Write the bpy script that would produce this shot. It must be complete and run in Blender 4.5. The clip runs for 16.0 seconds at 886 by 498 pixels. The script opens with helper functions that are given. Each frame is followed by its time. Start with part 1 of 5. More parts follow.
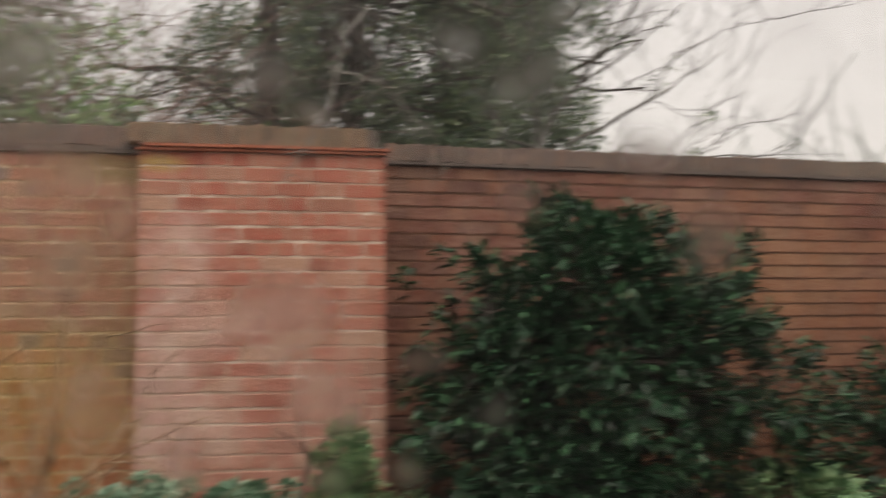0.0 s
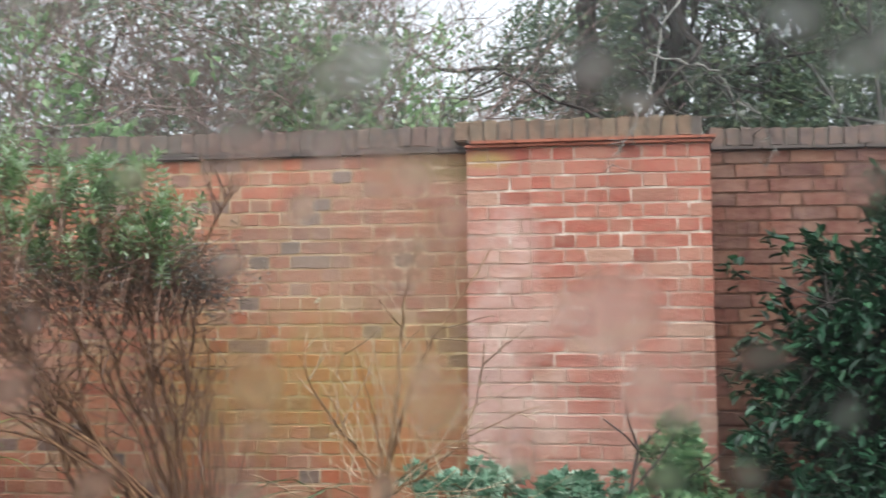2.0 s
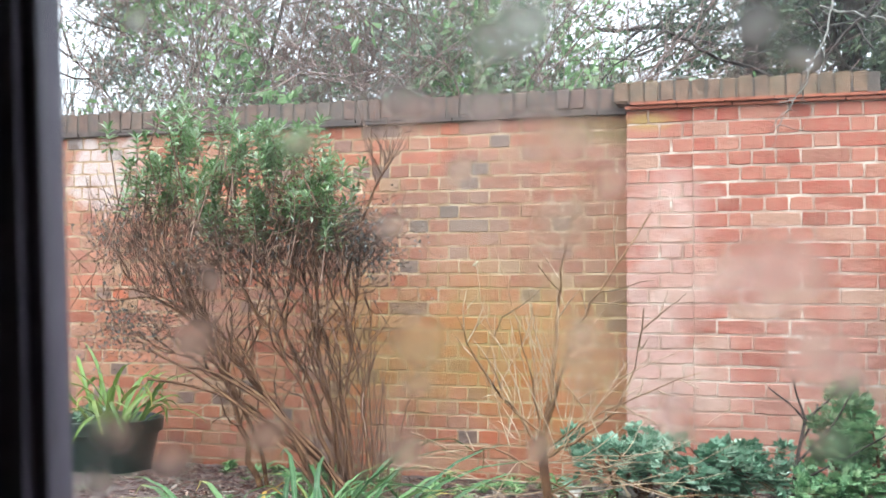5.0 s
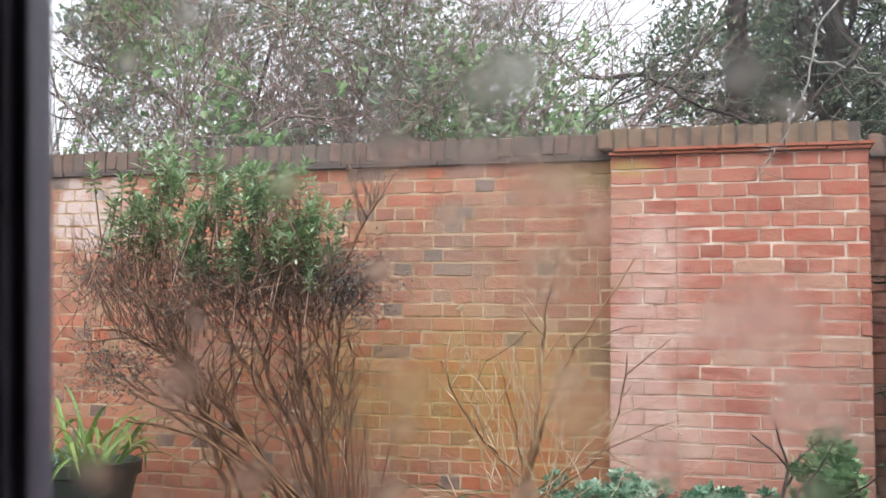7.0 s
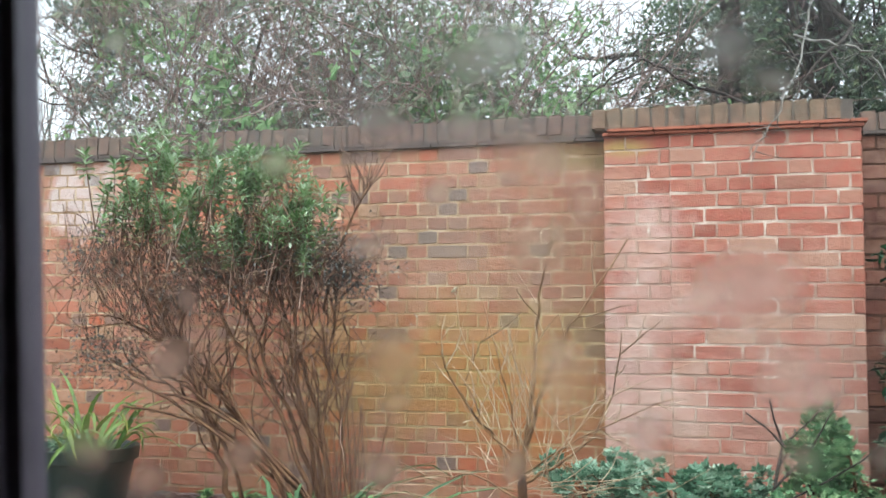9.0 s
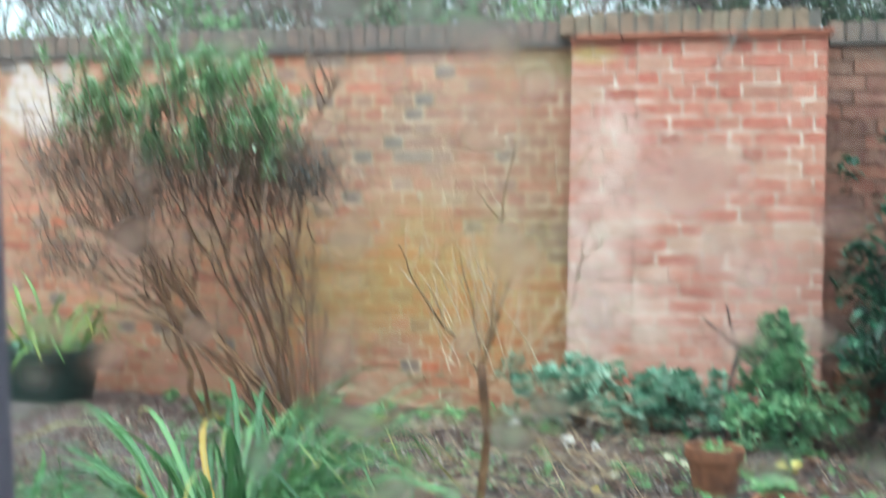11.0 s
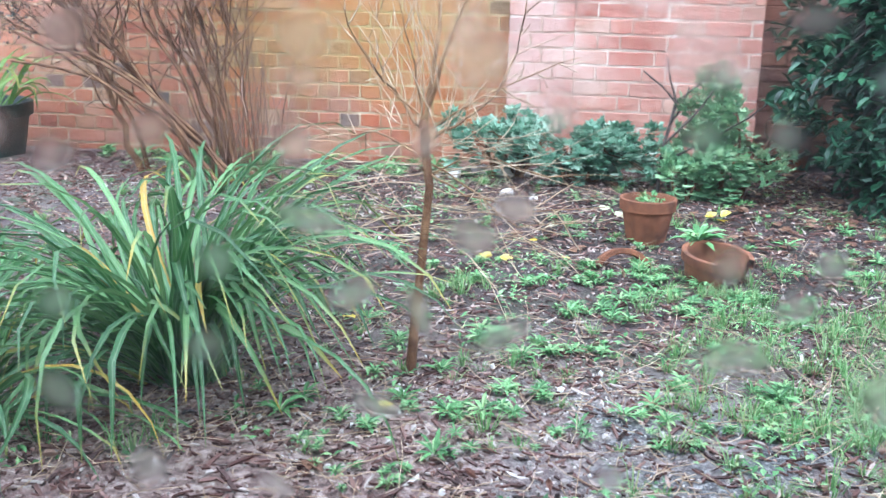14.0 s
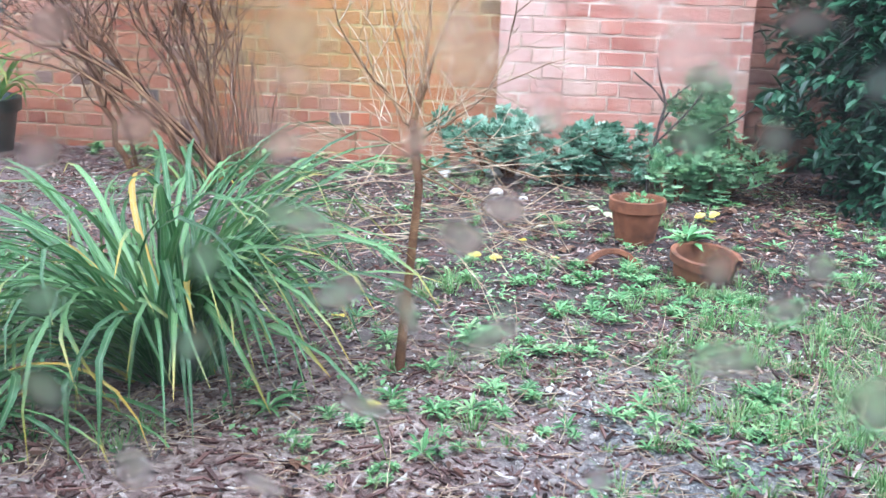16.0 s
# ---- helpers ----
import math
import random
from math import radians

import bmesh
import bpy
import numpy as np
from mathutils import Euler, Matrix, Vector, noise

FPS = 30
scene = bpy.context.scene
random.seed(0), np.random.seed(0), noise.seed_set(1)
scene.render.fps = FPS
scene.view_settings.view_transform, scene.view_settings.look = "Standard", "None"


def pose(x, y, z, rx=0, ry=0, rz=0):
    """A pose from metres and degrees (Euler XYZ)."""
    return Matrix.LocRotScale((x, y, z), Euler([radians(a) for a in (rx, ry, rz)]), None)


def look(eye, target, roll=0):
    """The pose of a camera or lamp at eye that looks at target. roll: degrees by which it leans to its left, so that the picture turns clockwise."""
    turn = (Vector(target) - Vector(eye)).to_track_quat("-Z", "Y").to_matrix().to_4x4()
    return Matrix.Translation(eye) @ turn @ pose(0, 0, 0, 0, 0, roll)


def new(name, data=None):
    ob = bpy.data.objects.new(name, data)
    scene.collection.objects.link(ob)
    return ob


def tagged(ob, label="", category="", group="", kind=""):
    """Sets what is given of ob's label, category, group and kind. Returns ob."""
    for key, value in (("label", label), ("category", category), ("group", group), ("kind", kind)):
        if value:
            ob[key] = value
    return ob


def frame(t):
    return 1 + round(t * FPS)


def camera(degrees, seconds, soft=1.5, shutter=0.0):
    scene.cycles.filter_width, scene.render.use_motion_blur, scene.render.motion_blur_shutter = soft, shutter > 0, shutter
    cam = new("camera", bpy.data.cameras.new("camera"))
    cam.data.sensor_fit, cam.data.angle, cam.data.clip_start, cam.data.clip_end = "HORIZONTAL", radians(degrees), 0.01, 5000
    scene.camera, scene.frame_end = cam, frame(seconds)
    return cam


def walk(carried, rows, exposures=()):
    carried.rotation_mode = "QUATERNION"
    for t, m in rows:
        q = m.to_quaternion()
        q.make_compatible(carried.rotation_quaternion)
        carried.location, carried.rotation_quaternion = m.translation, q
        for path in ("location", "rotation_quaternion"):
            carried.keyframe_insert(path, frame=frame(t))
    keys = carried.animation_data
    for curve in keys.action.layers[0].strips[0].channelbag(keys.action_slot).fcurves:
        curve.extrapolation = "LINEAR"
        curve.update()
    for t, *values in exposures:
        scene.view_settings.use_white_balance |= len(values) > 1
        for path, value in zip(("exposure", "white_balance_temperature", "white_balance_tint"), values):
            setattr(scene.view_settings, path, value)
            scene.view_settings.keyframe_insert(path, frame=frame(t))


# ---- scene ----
cam = camera(47.1, 16.0, 1.4, 0.8)
cam.data.dof.use_dof = True
cam.data.dof.focus_distance = 3.2
cam.data.dof.aperture_fstop = 13.0
# carried by hand behind a wet window: it pans along the wall, rests, then tilts down to the bed
walk(cam, [
    (0.0, pose(0.541, -5.266, 0.891) @ pose(0, 0, 0, 90, 0, -10.81) @ pose(0, 0, 0, 5.25, 0, 0) @ pose(0, 0, 0, 0, 0, -0.50)),
    (0.5, pose(0.541, -5.267, 0.891) @ pose(0, 0, 0, 90, 0, -2.50) @ pose(0, 0, 0, 4.55, 0, 0) @ pose(0, 0, 0, 0, 0, 0.51)),
    (1.0, pose(0.541, -5.266, 0.892) @ pose(0, 0, 0, 90, 0, 1.11) @ pose(0, 0, 0, 4.91, 0, 0) @ pose(0, 0, 0, 0, 0, 0.54)),
    (1.5, pose(0.541, -5.266, 0.892) @ pose(0, 0, 0, 90, 0, 5.70) @ pose(0, 0, 0, 4.21, 0, 0) @ pose(0, 0, 0, 0, 0, -0.52)),
    (2.0, pose(0.540, -5.262, 0.892) @ pose(0, 0, 0, 90, 0, 7.35) @ pose(0, 0, 0, 4.88, 0, 0) @ pose(0, 0, 0, 0, 0, -0.27)),
    (2.5, pose(0.540, -5.262, 0.892) @ pose(0, 0, 0, 90, 0, 11.65) @ pose(0, 0, 0, 4.78, 0, 0) @ pose(0, 0, 0, 0, 0, -0.21)),
    (3.0, pose(0.540, -5.262, 0.892) @ pose(0, 0, 0, 90, 0, 14.01) @ pose(0, 0, 0, 4.27, 0, 0) @ pose(0, 0, 0, 0, 0, 0.21)),
    (3.2, pose(0.540, -5.264, 0.891) @ pose(0, 0, 0, 90, 0, 14.81) @ pose(0, 0, 0, 4.33, 0, 0) @ pose(0, 0, 0, 0, 0, 0.54)),
    (5.5, pose(0.541, -5.266, 0.891) @ pose(0, 0, 0, 90, 0, 16.29) @ pose(0, 0, 0, 2.63, 0, 0) @ pose(0, 0, 0, 0, 0, 0.36)),
    (6.0, pose(0.541, -5.266, 0.891) @ pose(0, 0, 0, 90, 0, 16.29) @ pose(0, 0, 0, 2.71, 0, 0) @ pose(0, 0, 0, 0, 0, 0.28)),
    (6.5, pose(0.540, -5.264, 0.892) @ pose(0, 0, 0, 90, 0, 15.57) @ pose(0, 0, 0, 5.01, 0, 0) @ pose(0, 0, 0, 0, 0, 0.58)),
    (7.0, pose(0.540, -5.267, 0.891) @ pose(0, 0, 0, 90, 0, 15.37) @ pose(0, 0, 0, 5.29, 0, 0) @ pose(0, 0, 0, 0, 0, 0.96)),
    (7.3, pose(0.540, -5.269, 0.891) @ pose(0, 0, 0, 90, 0, 15.38) @ pose(0, 0, 0, 4.90, 0, 0) @ pose(0, 0, 0, 0, 0, 0.87)),
    (7.5, pose(0.540, -5.268, 0.891) @ pose(0, 0, 0, 90, 0, 15.40) @ pose(0, 0, 0, 4.65, 0, 0) @ pose(0, 0, 0, 0, 0, 0.84)),
    (8.0, pose(0.541, -5.268, 0.890) @ pose(0, 0, 0, 90, 0, 15.38) @ pose(0, 0, 0, 4.44, 0, 0) @ pose(0, 0, 0, 0, 0, 0.62)),
    (10.5, pose(0.544, -5.269, 0.884) @ pose(0, 0, 0, 90, 0, 14.39) @ pose(0, 0, 0, 3.05, 0, 0) @ pose(0, 0, 0, 0, 0, 0.28)),
    (11.0, pose(0.547, -5.273, 0.881) @ pose(0, 0, 0, 90, 0, 13.07) @ pose(0, 0, 0, -0.89, 0, 0) @ pose(0, 0, 0, 0, 0, 0.92)),
    (11.5, pose(0.547, -5.272, 0.889) @ pose(0, 0, 0, 90, 0, 8.64) @ pose(0, 0, 0, -8.87, 0, 0) @ pose(0, 0, 0, 0, 0, 0.85)),
    (12.0, pose(0.535, -5.263, 0.893) @ pose(0, 0, 0, 90, 0, 8.90) @ pose(0, 0, 0, -11.39, 0, 0) @ pose(0, 0, 0, 0, 0, 0.88)),
    (12.5, pose(0.537, -5.270, 0.890) @ pose(0, 0, 0, 90, 0, 9.44) @ pose(0, 0, 0, -10.76, 0, 0) @ pose(0, 0, 0, 0, 0, 0.85)),
    (13.0, pose(0.540, -5.268, 0.893) @ pose(0, 0, 0, 90, 0, 9.71) @ pose(0, 0, 0, -13.71, 0, 0) @ pose(0, 0, 0, 0, 0, 1.08)),
    (13.5, pose(0.540, -5.267, 0.894) @ pose(0, 0, 0, 90, 0, 9.43) @ pose(0, 0, 0, -14.62, 0, 0) @ pose(0, 0, 0, 0, 0, 0.98)),
    (14.0, pose(0.539, -5.265, 0.894) @ pose(0, 0, 0, 90, 0, 9.37) @ pose(0, 0, 0, -14.83, 0, 0) @ pose(0, 0, 0, 0, 0, 1.13)),
    (14.5, pose(0.539, -5.264, 0.895) @ pose(0, 0, 0, 90, 0, 9.27) @ pose(0, 0, 0, -14.74, 0, 0) @ pose(0, 0, 0, 0, 0, 1.23)),
    (15.0, pose(0.540, -5.265, 0.895) @ pose(0, 0, 0, 90, 0, 9.12) @ pose(0, 0, 0, -14.73, 0, 0) @ pose(0, 0, 0, 0, 0, 1.39)),
    (15.5, pose(0.540, -5.265, 0.894) @ pose(0, 0, 0, 90, 0, 8.95) @ pose(0, 0, 0, -14.90, 0, 0) @ pose(0, 0, 0, 0, 0, 1.50)),
    (16.0, pose(0.539, -5.264, 0.894) @ pose(0, 0, 0, 90, 0, 8.75) @ pose(0, 0, 0, -14.85, 0, 0) @ pose(0, 0, 0, 0, 0, 1.60)),
], [
    (0.0, 0.45, 7450, 14), (0.5, 0.65, 7400, 15), (1.0, 1.0, 6600, 13), (1.5, 1.27, 6000, 3), (2.0, 1.3, 6100, 6), (3.0, 1.34, 6250, 10), (5.5, 1.85, 5750, 3), (6.0, 1.77, 5850, 3), (6.5, 1.5, 6000, 6), (7.0, 1.38, 6200, 10),
    (8.0, 1.40, 6000, 4), (10.5, 1.52, 5800, -3), (11.0, 1.75, 5300, -12), (11.5, 1.80, 4750, -18), (12.0, 2.0, 4750, -9), (12.5, 2.15, 4850, -10), (13.0, 2.15, 5000, 1), (16.0, 2.17, 5100, 7)])

# ---- light: a bright overcast sky with a weak, wide sun ----
world = bpy.data.worlds.new("overcast")
scene.world = world
world.use_nodes = True
wt = world.node_tree
sky = wt.nodes.new("ShaderNodeTexSky")
sky.sky_type = "NISHITA"
sky.sun_disc = False
sky.sun_elevation = radians(62)
sky.sun_rotation = radians(165)
sky.air_density, sky.dust_density, sky.ozone_density = 1.0, 6.0, 1.0
pale = wt.nodes.new("ShaderNodeHueSaturation")
pale.inputs["Saturation"].default_value = 0.20
pale.inputs["Value"].default_value = 3.0
even = wt.nodes.new("ShaderNodeGamma")
even.inputs["Gamma"].default_value = 0.55
wt.links.new(sky.outputs["Color"], even.inputs["Color"])
wt.links.new(even.outputs["Color"], pale.inputs["Color"])
wt.links.new(pale.outputs["Color"], wt.nodes["Background"].inputs["Color"])
wt.nodes["Background"].inputs["Strength"].default_value = 0.15
sun = new("sun", bpy.data.lights.new("sun", "SUN"))
sun.data.energy, sun.data.angle, sun.data.color = 0.5, radians(70), (1.0, 0.97, 0.92)
sun.matrix_world = look((-3, -4.5, 12), (0, 0, 0))


# ---- materials ----
class Mat:
    """A node material with short ways to add nodes."""

    def __init__(self, name, rough=0.7, metal=0.0, spec=0.4):
        self.m = bpy.data.materials.new(name)
        self.m.use_nodes = True
        self.t = self.m.node_tree
        self.b = self.t.nodes["Principled BSDF"]
        self.b.inputs["Roughness"].default_value = rough
        self.b.inputs["Metallic"].default_value = metal
        self.b.inputs["Specular IOR Level"].default_value = spec

    def node(self, kind, **props):
        n = self.t.nodes.new(kind)
        for k, v in props.items():
            n.inputs[k].default_value = v
        return n

    def link(self, a, b):
        self.t.links.new(a, b)

    def place(self, own=False):
        if own:
            return self.node("ShaderNodeTexCoord").outputs["Object"]
        return self.node("ShaderNodeNewGeometry").outputs["Position"]

    def noise(self, scale, detail=4.0, rough=0.6, own=False, stretch=None):
        v = self.place(own)
        if stretch:
            mp = self.node("ShaderNodeMapping")
            mp.inputs["Scale"].default_value = stretch
            self.link(v, mp.inputs["Vector"])
            v = mp.outputs["Vector"]
        n = self.node("ShaderNodeTexNoise", Scale=scale, Detail=detail, Roughness=rough)
        self.link(v, n.inputs["Vector"])
        return n.outputs["Fac"]

    def ramp(self, fac, stops):
        r = self.node("ShaderNodeValToRGB")
        el = r.color_ramp.elements
        while len(el) < len(stops):
            el.new(0.5)
        for e, (p, c) in zip(el, stops):
            e.position = p
            e.color = (*c, 1) if len(c) == 3 else c
        self.link(fac, r.inputs["Fac"])
        return r.outputs["Color"]

    def grey(self, fac, lo, hi):
        r = self.node("ShaderNodeMapRange")
        r.inputs["From Min"].default_value, r.inputs["From Max"].default_value = lo, hi
        self.link(fac, r.inputs["Value"])
        return r.outputs["Result"]

    def math(self, op, a, b):
        n = self.node("ShaderNodeMath")
        n.operation = op
        for i, v in enumerate((a, b)):
            if isinstance(v, (int, float)):
                n.inputs[i].default_value = v
            else:
                self.link(v, n.inputs[i])
        return n.outputs["Value"]

    def mix(self, fac, a, b, kind="MIX"):
        n = self.t.nodes.new("ShaderNodeMix")
        n.data_type, n.blend_type = "RGBA", kind
        for i, v in ((0, fac), (6, a), (7, b)):
            if isinstance(v, (int, float)):
                n.inputs[i].default_value = v
            elif isinstance(v, tuple):
                n.inputs[i].default_value = (*v, 1)
            else:
                self.link(v, n.inputs[i])
        return n.outputs[2]

    def rand(self):
        """A number of its own for each object and each loose piece of a mesh."""
        o = self.node("ShaderNodeObjectInfo").outputs["Random"]
        g = self.node("ShaderNodeNewGeometry").outputs["Random Per Island"]
        return self.math("FRACT", self.math("ADD", o, g), 0.0)

    def axis(self, which):
        s = self.node("ShaderNodeSeparateXYZ")
        self.link(self.place(), s.inputs["Vector"])
        return s.outputs[which]

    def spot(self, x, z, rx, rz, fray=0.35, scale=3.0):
        """A patch of colour on the wall, 1 in its middle and 0 outside, with a frayed edge."""
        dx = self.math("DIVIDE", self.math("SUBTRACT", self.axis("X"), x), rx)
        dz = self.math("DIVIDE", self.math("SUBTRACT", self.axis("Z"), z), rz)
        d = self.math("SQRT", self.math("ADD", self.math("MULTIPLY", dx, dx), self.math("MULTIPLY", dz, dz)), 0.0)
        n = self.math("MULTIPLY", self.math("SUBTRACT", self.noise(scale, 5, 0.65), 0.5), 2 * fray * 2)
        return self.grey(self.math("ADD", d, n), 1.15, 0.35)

    def color(self, c):
        if isinstance(c, tuple):
            self.b.inputs["Base Color"].default_value = (*c, 1)
        else:
            self.link(c, self.b.inputs["Base Color"])
        return self

    def rough(self, fac):
        self.link(fac, self.b.inputs["Roughness"])
        return self

    def bump(self, fac, strength=0.4, dist=0.004):
        n = self.node("ShaderNodeBump", Strength=strength, Distance=dist)
        self.link(fac, n.inputs["Height"])
        self.link(n.outputs["Normal"], self.b.inputs["Normal"])
        return self


def brick_material(name, stops, stains=(), bloom=0.3, bloom_color=(0.62, 0.45, 0.38), spots=(), smear=0.40):
    m = Mat(name, 0.8)
    c = m.ramp(m.rand(), stops)
    c = m.mix(m.math("MULTIPLY", m.grey(m.noise(2.2, 5), 0.42, 0.72), bloom), c, bloom_color)
    c = m.mix(m.grey(m.noise(60, 5, 0.7), 0.40, 0.80), c, m.mix(0.60, c, (0.11, 0.045, 0.03)))
    c = m.mix(m.math("MULTIPLY", m.grey(m.noise(22, 5, 0.7), 0.40, 0.70), 0.5), c, m.mix(0.6, c, (0.52, 0.33, 0.22)))
    for x, z, rx, rz, col, amount, fray in spots:
        c = m.mix(m.math("MULTIPLY", m.spot(x, z, rx, rz, fray), amount), c, col)
    c = m.mix(m.math("MULTIPLY", m.grey(m.noise(46, 6, 0.75), 0.58, 0.70), smear), c, (0.46, 0.37, 0.28))
    c = m.mix(m.math("MULTIPLY", m.grey(m.noise(9, 6, 0.7), 0.60, 0.78), 0.28), c, (0.07, 0.06, 0.05))
    m.color(c)
    m.rough(m.grey(m.noise(5, 4), -0.4, 1.0))
    m.bump(m.math("ADD", m.noise(120, 5, 0.7), m.math("MULTIPLY", m.noise(28, 4, 0.6), 1.5)), 0.7, 0.005)
    return m.m


MOSS, GREY, WHITE, YELLOW = (0.16, 0.13, 0.035), (0.13, 0.125, 0.115), (0.68, 0.64, 0.62), (0.42, 0.27, 0.045)
LEFT_SPOTS = [(-0.75, 1.20, 0.75, 0.40, (0.40, 0.31, 0.22), 0.30, 0.7), (-0.75, 0.62, 1.25, 0.42, YELLOW, 0.45, 0.6), (-0.35, 0.40, 0.6, 0.45, (0.40, 0.13, 0.03), 0.4, 0.4),
              (-0.25, 1.35, 0.55, 0.55, (0.16, 0.10, 0.065), 0.35, 0.45), (-0.95, 1.48, 0.55, 0.28, GREY, 0.32, 0.6),
              (-0.12, 1.78, 0.35, 0.10, MOSS, 0.7, 0.3), (-3.13, 1.60, 0.24, 0.26, WHITE, 0.60, 1.5),
              # a darker upright strip beside the pier corner
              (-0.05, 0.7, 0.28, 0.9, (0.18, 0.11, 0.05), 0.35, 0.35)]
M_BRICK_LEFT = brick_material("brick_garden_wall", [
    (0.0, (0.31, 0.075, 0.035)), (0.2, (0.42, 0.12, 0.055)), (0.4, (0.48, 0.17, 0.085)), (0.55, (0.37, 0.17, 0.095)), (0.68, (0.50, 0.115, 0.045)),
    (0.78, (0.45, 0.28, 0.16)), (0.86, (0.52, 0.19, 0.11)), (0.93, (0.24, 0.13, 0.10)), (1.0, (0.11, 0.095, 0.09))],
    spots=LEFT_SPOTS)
M_BRICK_PIER = brick_material("brick_pier", [
    (0.0, (0.28, 0.052, 0.032)), (0.2, (0.40, 0.088, 0.055)), (0.45, (0.45, 0.13, 0.085)), (0.65, (0.48, 0.19, 0.13)), (0.85, (0.37, 0.068, 0.040)), (0.95, (0.50, 0.30, 0.21)), (1.0, (0.33, 0.12, 0.08))],
    bloom=0.35, bloom_color=(0.56, 0.33, 0.235),
    spots=[(0.15, 0.75, 0.30, 0.75, (0.70, 0.56, 0.50), 0.45, 0.9), (0.95, 0.55, 0.75, 0.60, (0.66, 0.44, 0.36), 0.30, 1.1),
           (0.1, 1.79, 0.16, 0.05, (0.45, 0.34, 0.10), 0.7, 0.3)])
# dark red brick, made darker still: shade of pier and bush in its colour
M_BRICK_RIGHT_SHADED = brick_material("brick_far_wall_shaded", [
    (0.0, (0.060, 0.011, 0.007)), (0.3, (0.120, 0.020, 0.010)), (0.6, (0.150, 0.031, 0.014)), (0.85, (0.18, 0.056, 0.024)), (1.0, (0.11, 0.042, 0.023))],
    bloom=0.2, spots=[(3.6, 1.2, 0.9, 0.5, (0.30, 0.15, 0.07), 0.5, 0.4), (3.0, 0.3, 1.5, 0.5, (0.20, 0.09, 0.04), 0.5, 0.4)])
M_COPING = brick_material("brick_coping", [
    (0.0, (0.085, 0.068, 0.066)), (0.5, (0.11, 0.082, 0.076)), (0.85, (0.135, 0.085, 0.072)), (1.0, (0.12, 0.105, 0.092))],
    bloom=0.6, bloom_color=(0.125, 0.12, 0.095), smear=0.15)
M_COPING_PIER = brick_material("brick_coping_pier", [
    (0.0, (0.11, 0.078, 0.056)), (0.4, (0.145, 0.10, 0.066)), (0.8, (0.175, 0.105, 0.066)), (1.0, (0.16, 0.135, 0.09))],
    bloom=0.6, bloom_color=(0.16, 0.15, 0.085), smear=0.4)


def plain(name, stops, scale=12, rough=0.7, bump=0.3, dist=0.003, spec=0.4, own=False, stretch=None, vary=None):
    m = Mat(name, rough, 0.0, spec)
    c = m.ramp(m.noise(scale, 5, 0.65, own, stretch), stops)
    if vary:
        c = m.mix(0.55, c, m.ramp(m.rand(), vary))
    m.color(c)
    if bump:
        m.bump(m.noise(scale * 6, 4, 0.65, own, stretch), bump, dist)
    return m.m


def mortar_material(name, stops, spots=()):
    m = Mat(name, 0.92)
    c = m.ramp(m.noise(7, 6, 0.7), stops)
    for x, z, rx, rz, col, amount, fray in spots:
        c = m.mix(m.math("MULTIPLY", m.spot(x, z, rx, rz, fray), amount), c, col)
    m.color(c)
    m.bump(m.noise(180, 5, 0.75), 0.7, 0.004)
    return m.m


M_MORTAR_LEFT = mortar_material("mortar_wall", [(0.3, (0.19, 0.11, 0.062)), (0.48, (0.40, 0.27, 0.16)), (0.66, (0.64, 0.52, 0.37))],
                                [(-0.75, 0.62, 1.3, 0.42, (0.44, 0.35, 0.10), 0.5, 0.5)])
M_MORTAR_PIER = mortar_material("mortar_pier", [(0.30, (0.22, 0.12, 0.085)), (0.48, (0.44, 0.31, 0.24)), (0.66, (0.72, 0.62, 0.52))])
# darkened like the far bricks, with the same shade mixed in
M_MORTAR_RIGHT_SHADED = mortar_material("mortar_far_wall_shaded", [(0.3, (0.045, 0.018, 0.011)), (0.6, (0.105, 0.050, 0.030))])
M_BED = mortar_material("coping_mortar", [(0.3, (0.075, 0.062, 0.055)), (0.5, (0.125, 0.105, 0.088)), (0.7, (0.19, 0.17, 0.135))])
M_TILE = plain("orange_tile", [(0.3, (0.25, 0.075, 0.042)), (0.6, (0.38, 0.125, 0.07)), (0.8, (0.32, 0.17, 0.10))], 14, 0.75)
M_SLATE_TILE = plain("dark_tile", [(0.3, (0.07, 0.055, 0.05)), (0.7, (0.15, 0.115, 0.10))], 14, 0.7)


def leaf_material(name, colors, rough=0.4, spec=0.45, through_light=0.25, scale=25):
    m = Mat(name, rough, 0.0, spec)
    stops = [(i / max(1, len(colors) - 1), c) for i, c in enumerate(colors)]
    c = m.ramp(m.rand(), stops)
    c = m.mix(m.math("MULTIPLY", m.grey(m.noise(scale, 3), 0.4, 0.7), 0.4), c, m.mix(0.6, c, (0.03, 0.05, 0.02)))
    m.color(c)
    tr = m.node("ShaderNodeBsdfTranslucent")
    m.link(c, tr.inputs["Color"])
    mx = m.node("ShaderNodeMixShader")
    mx.inputs["Fac"].default_value = through_light
    m.link(m.b.outputs["BSDF"], mx.inputs[1])
    m.link(tr.outputs["BSDF"], mx.inputs[2])
    m.link(mx.outputs["Shader"], m.t.nodes["Material Output"].inputs["Surface"])
    return m.m


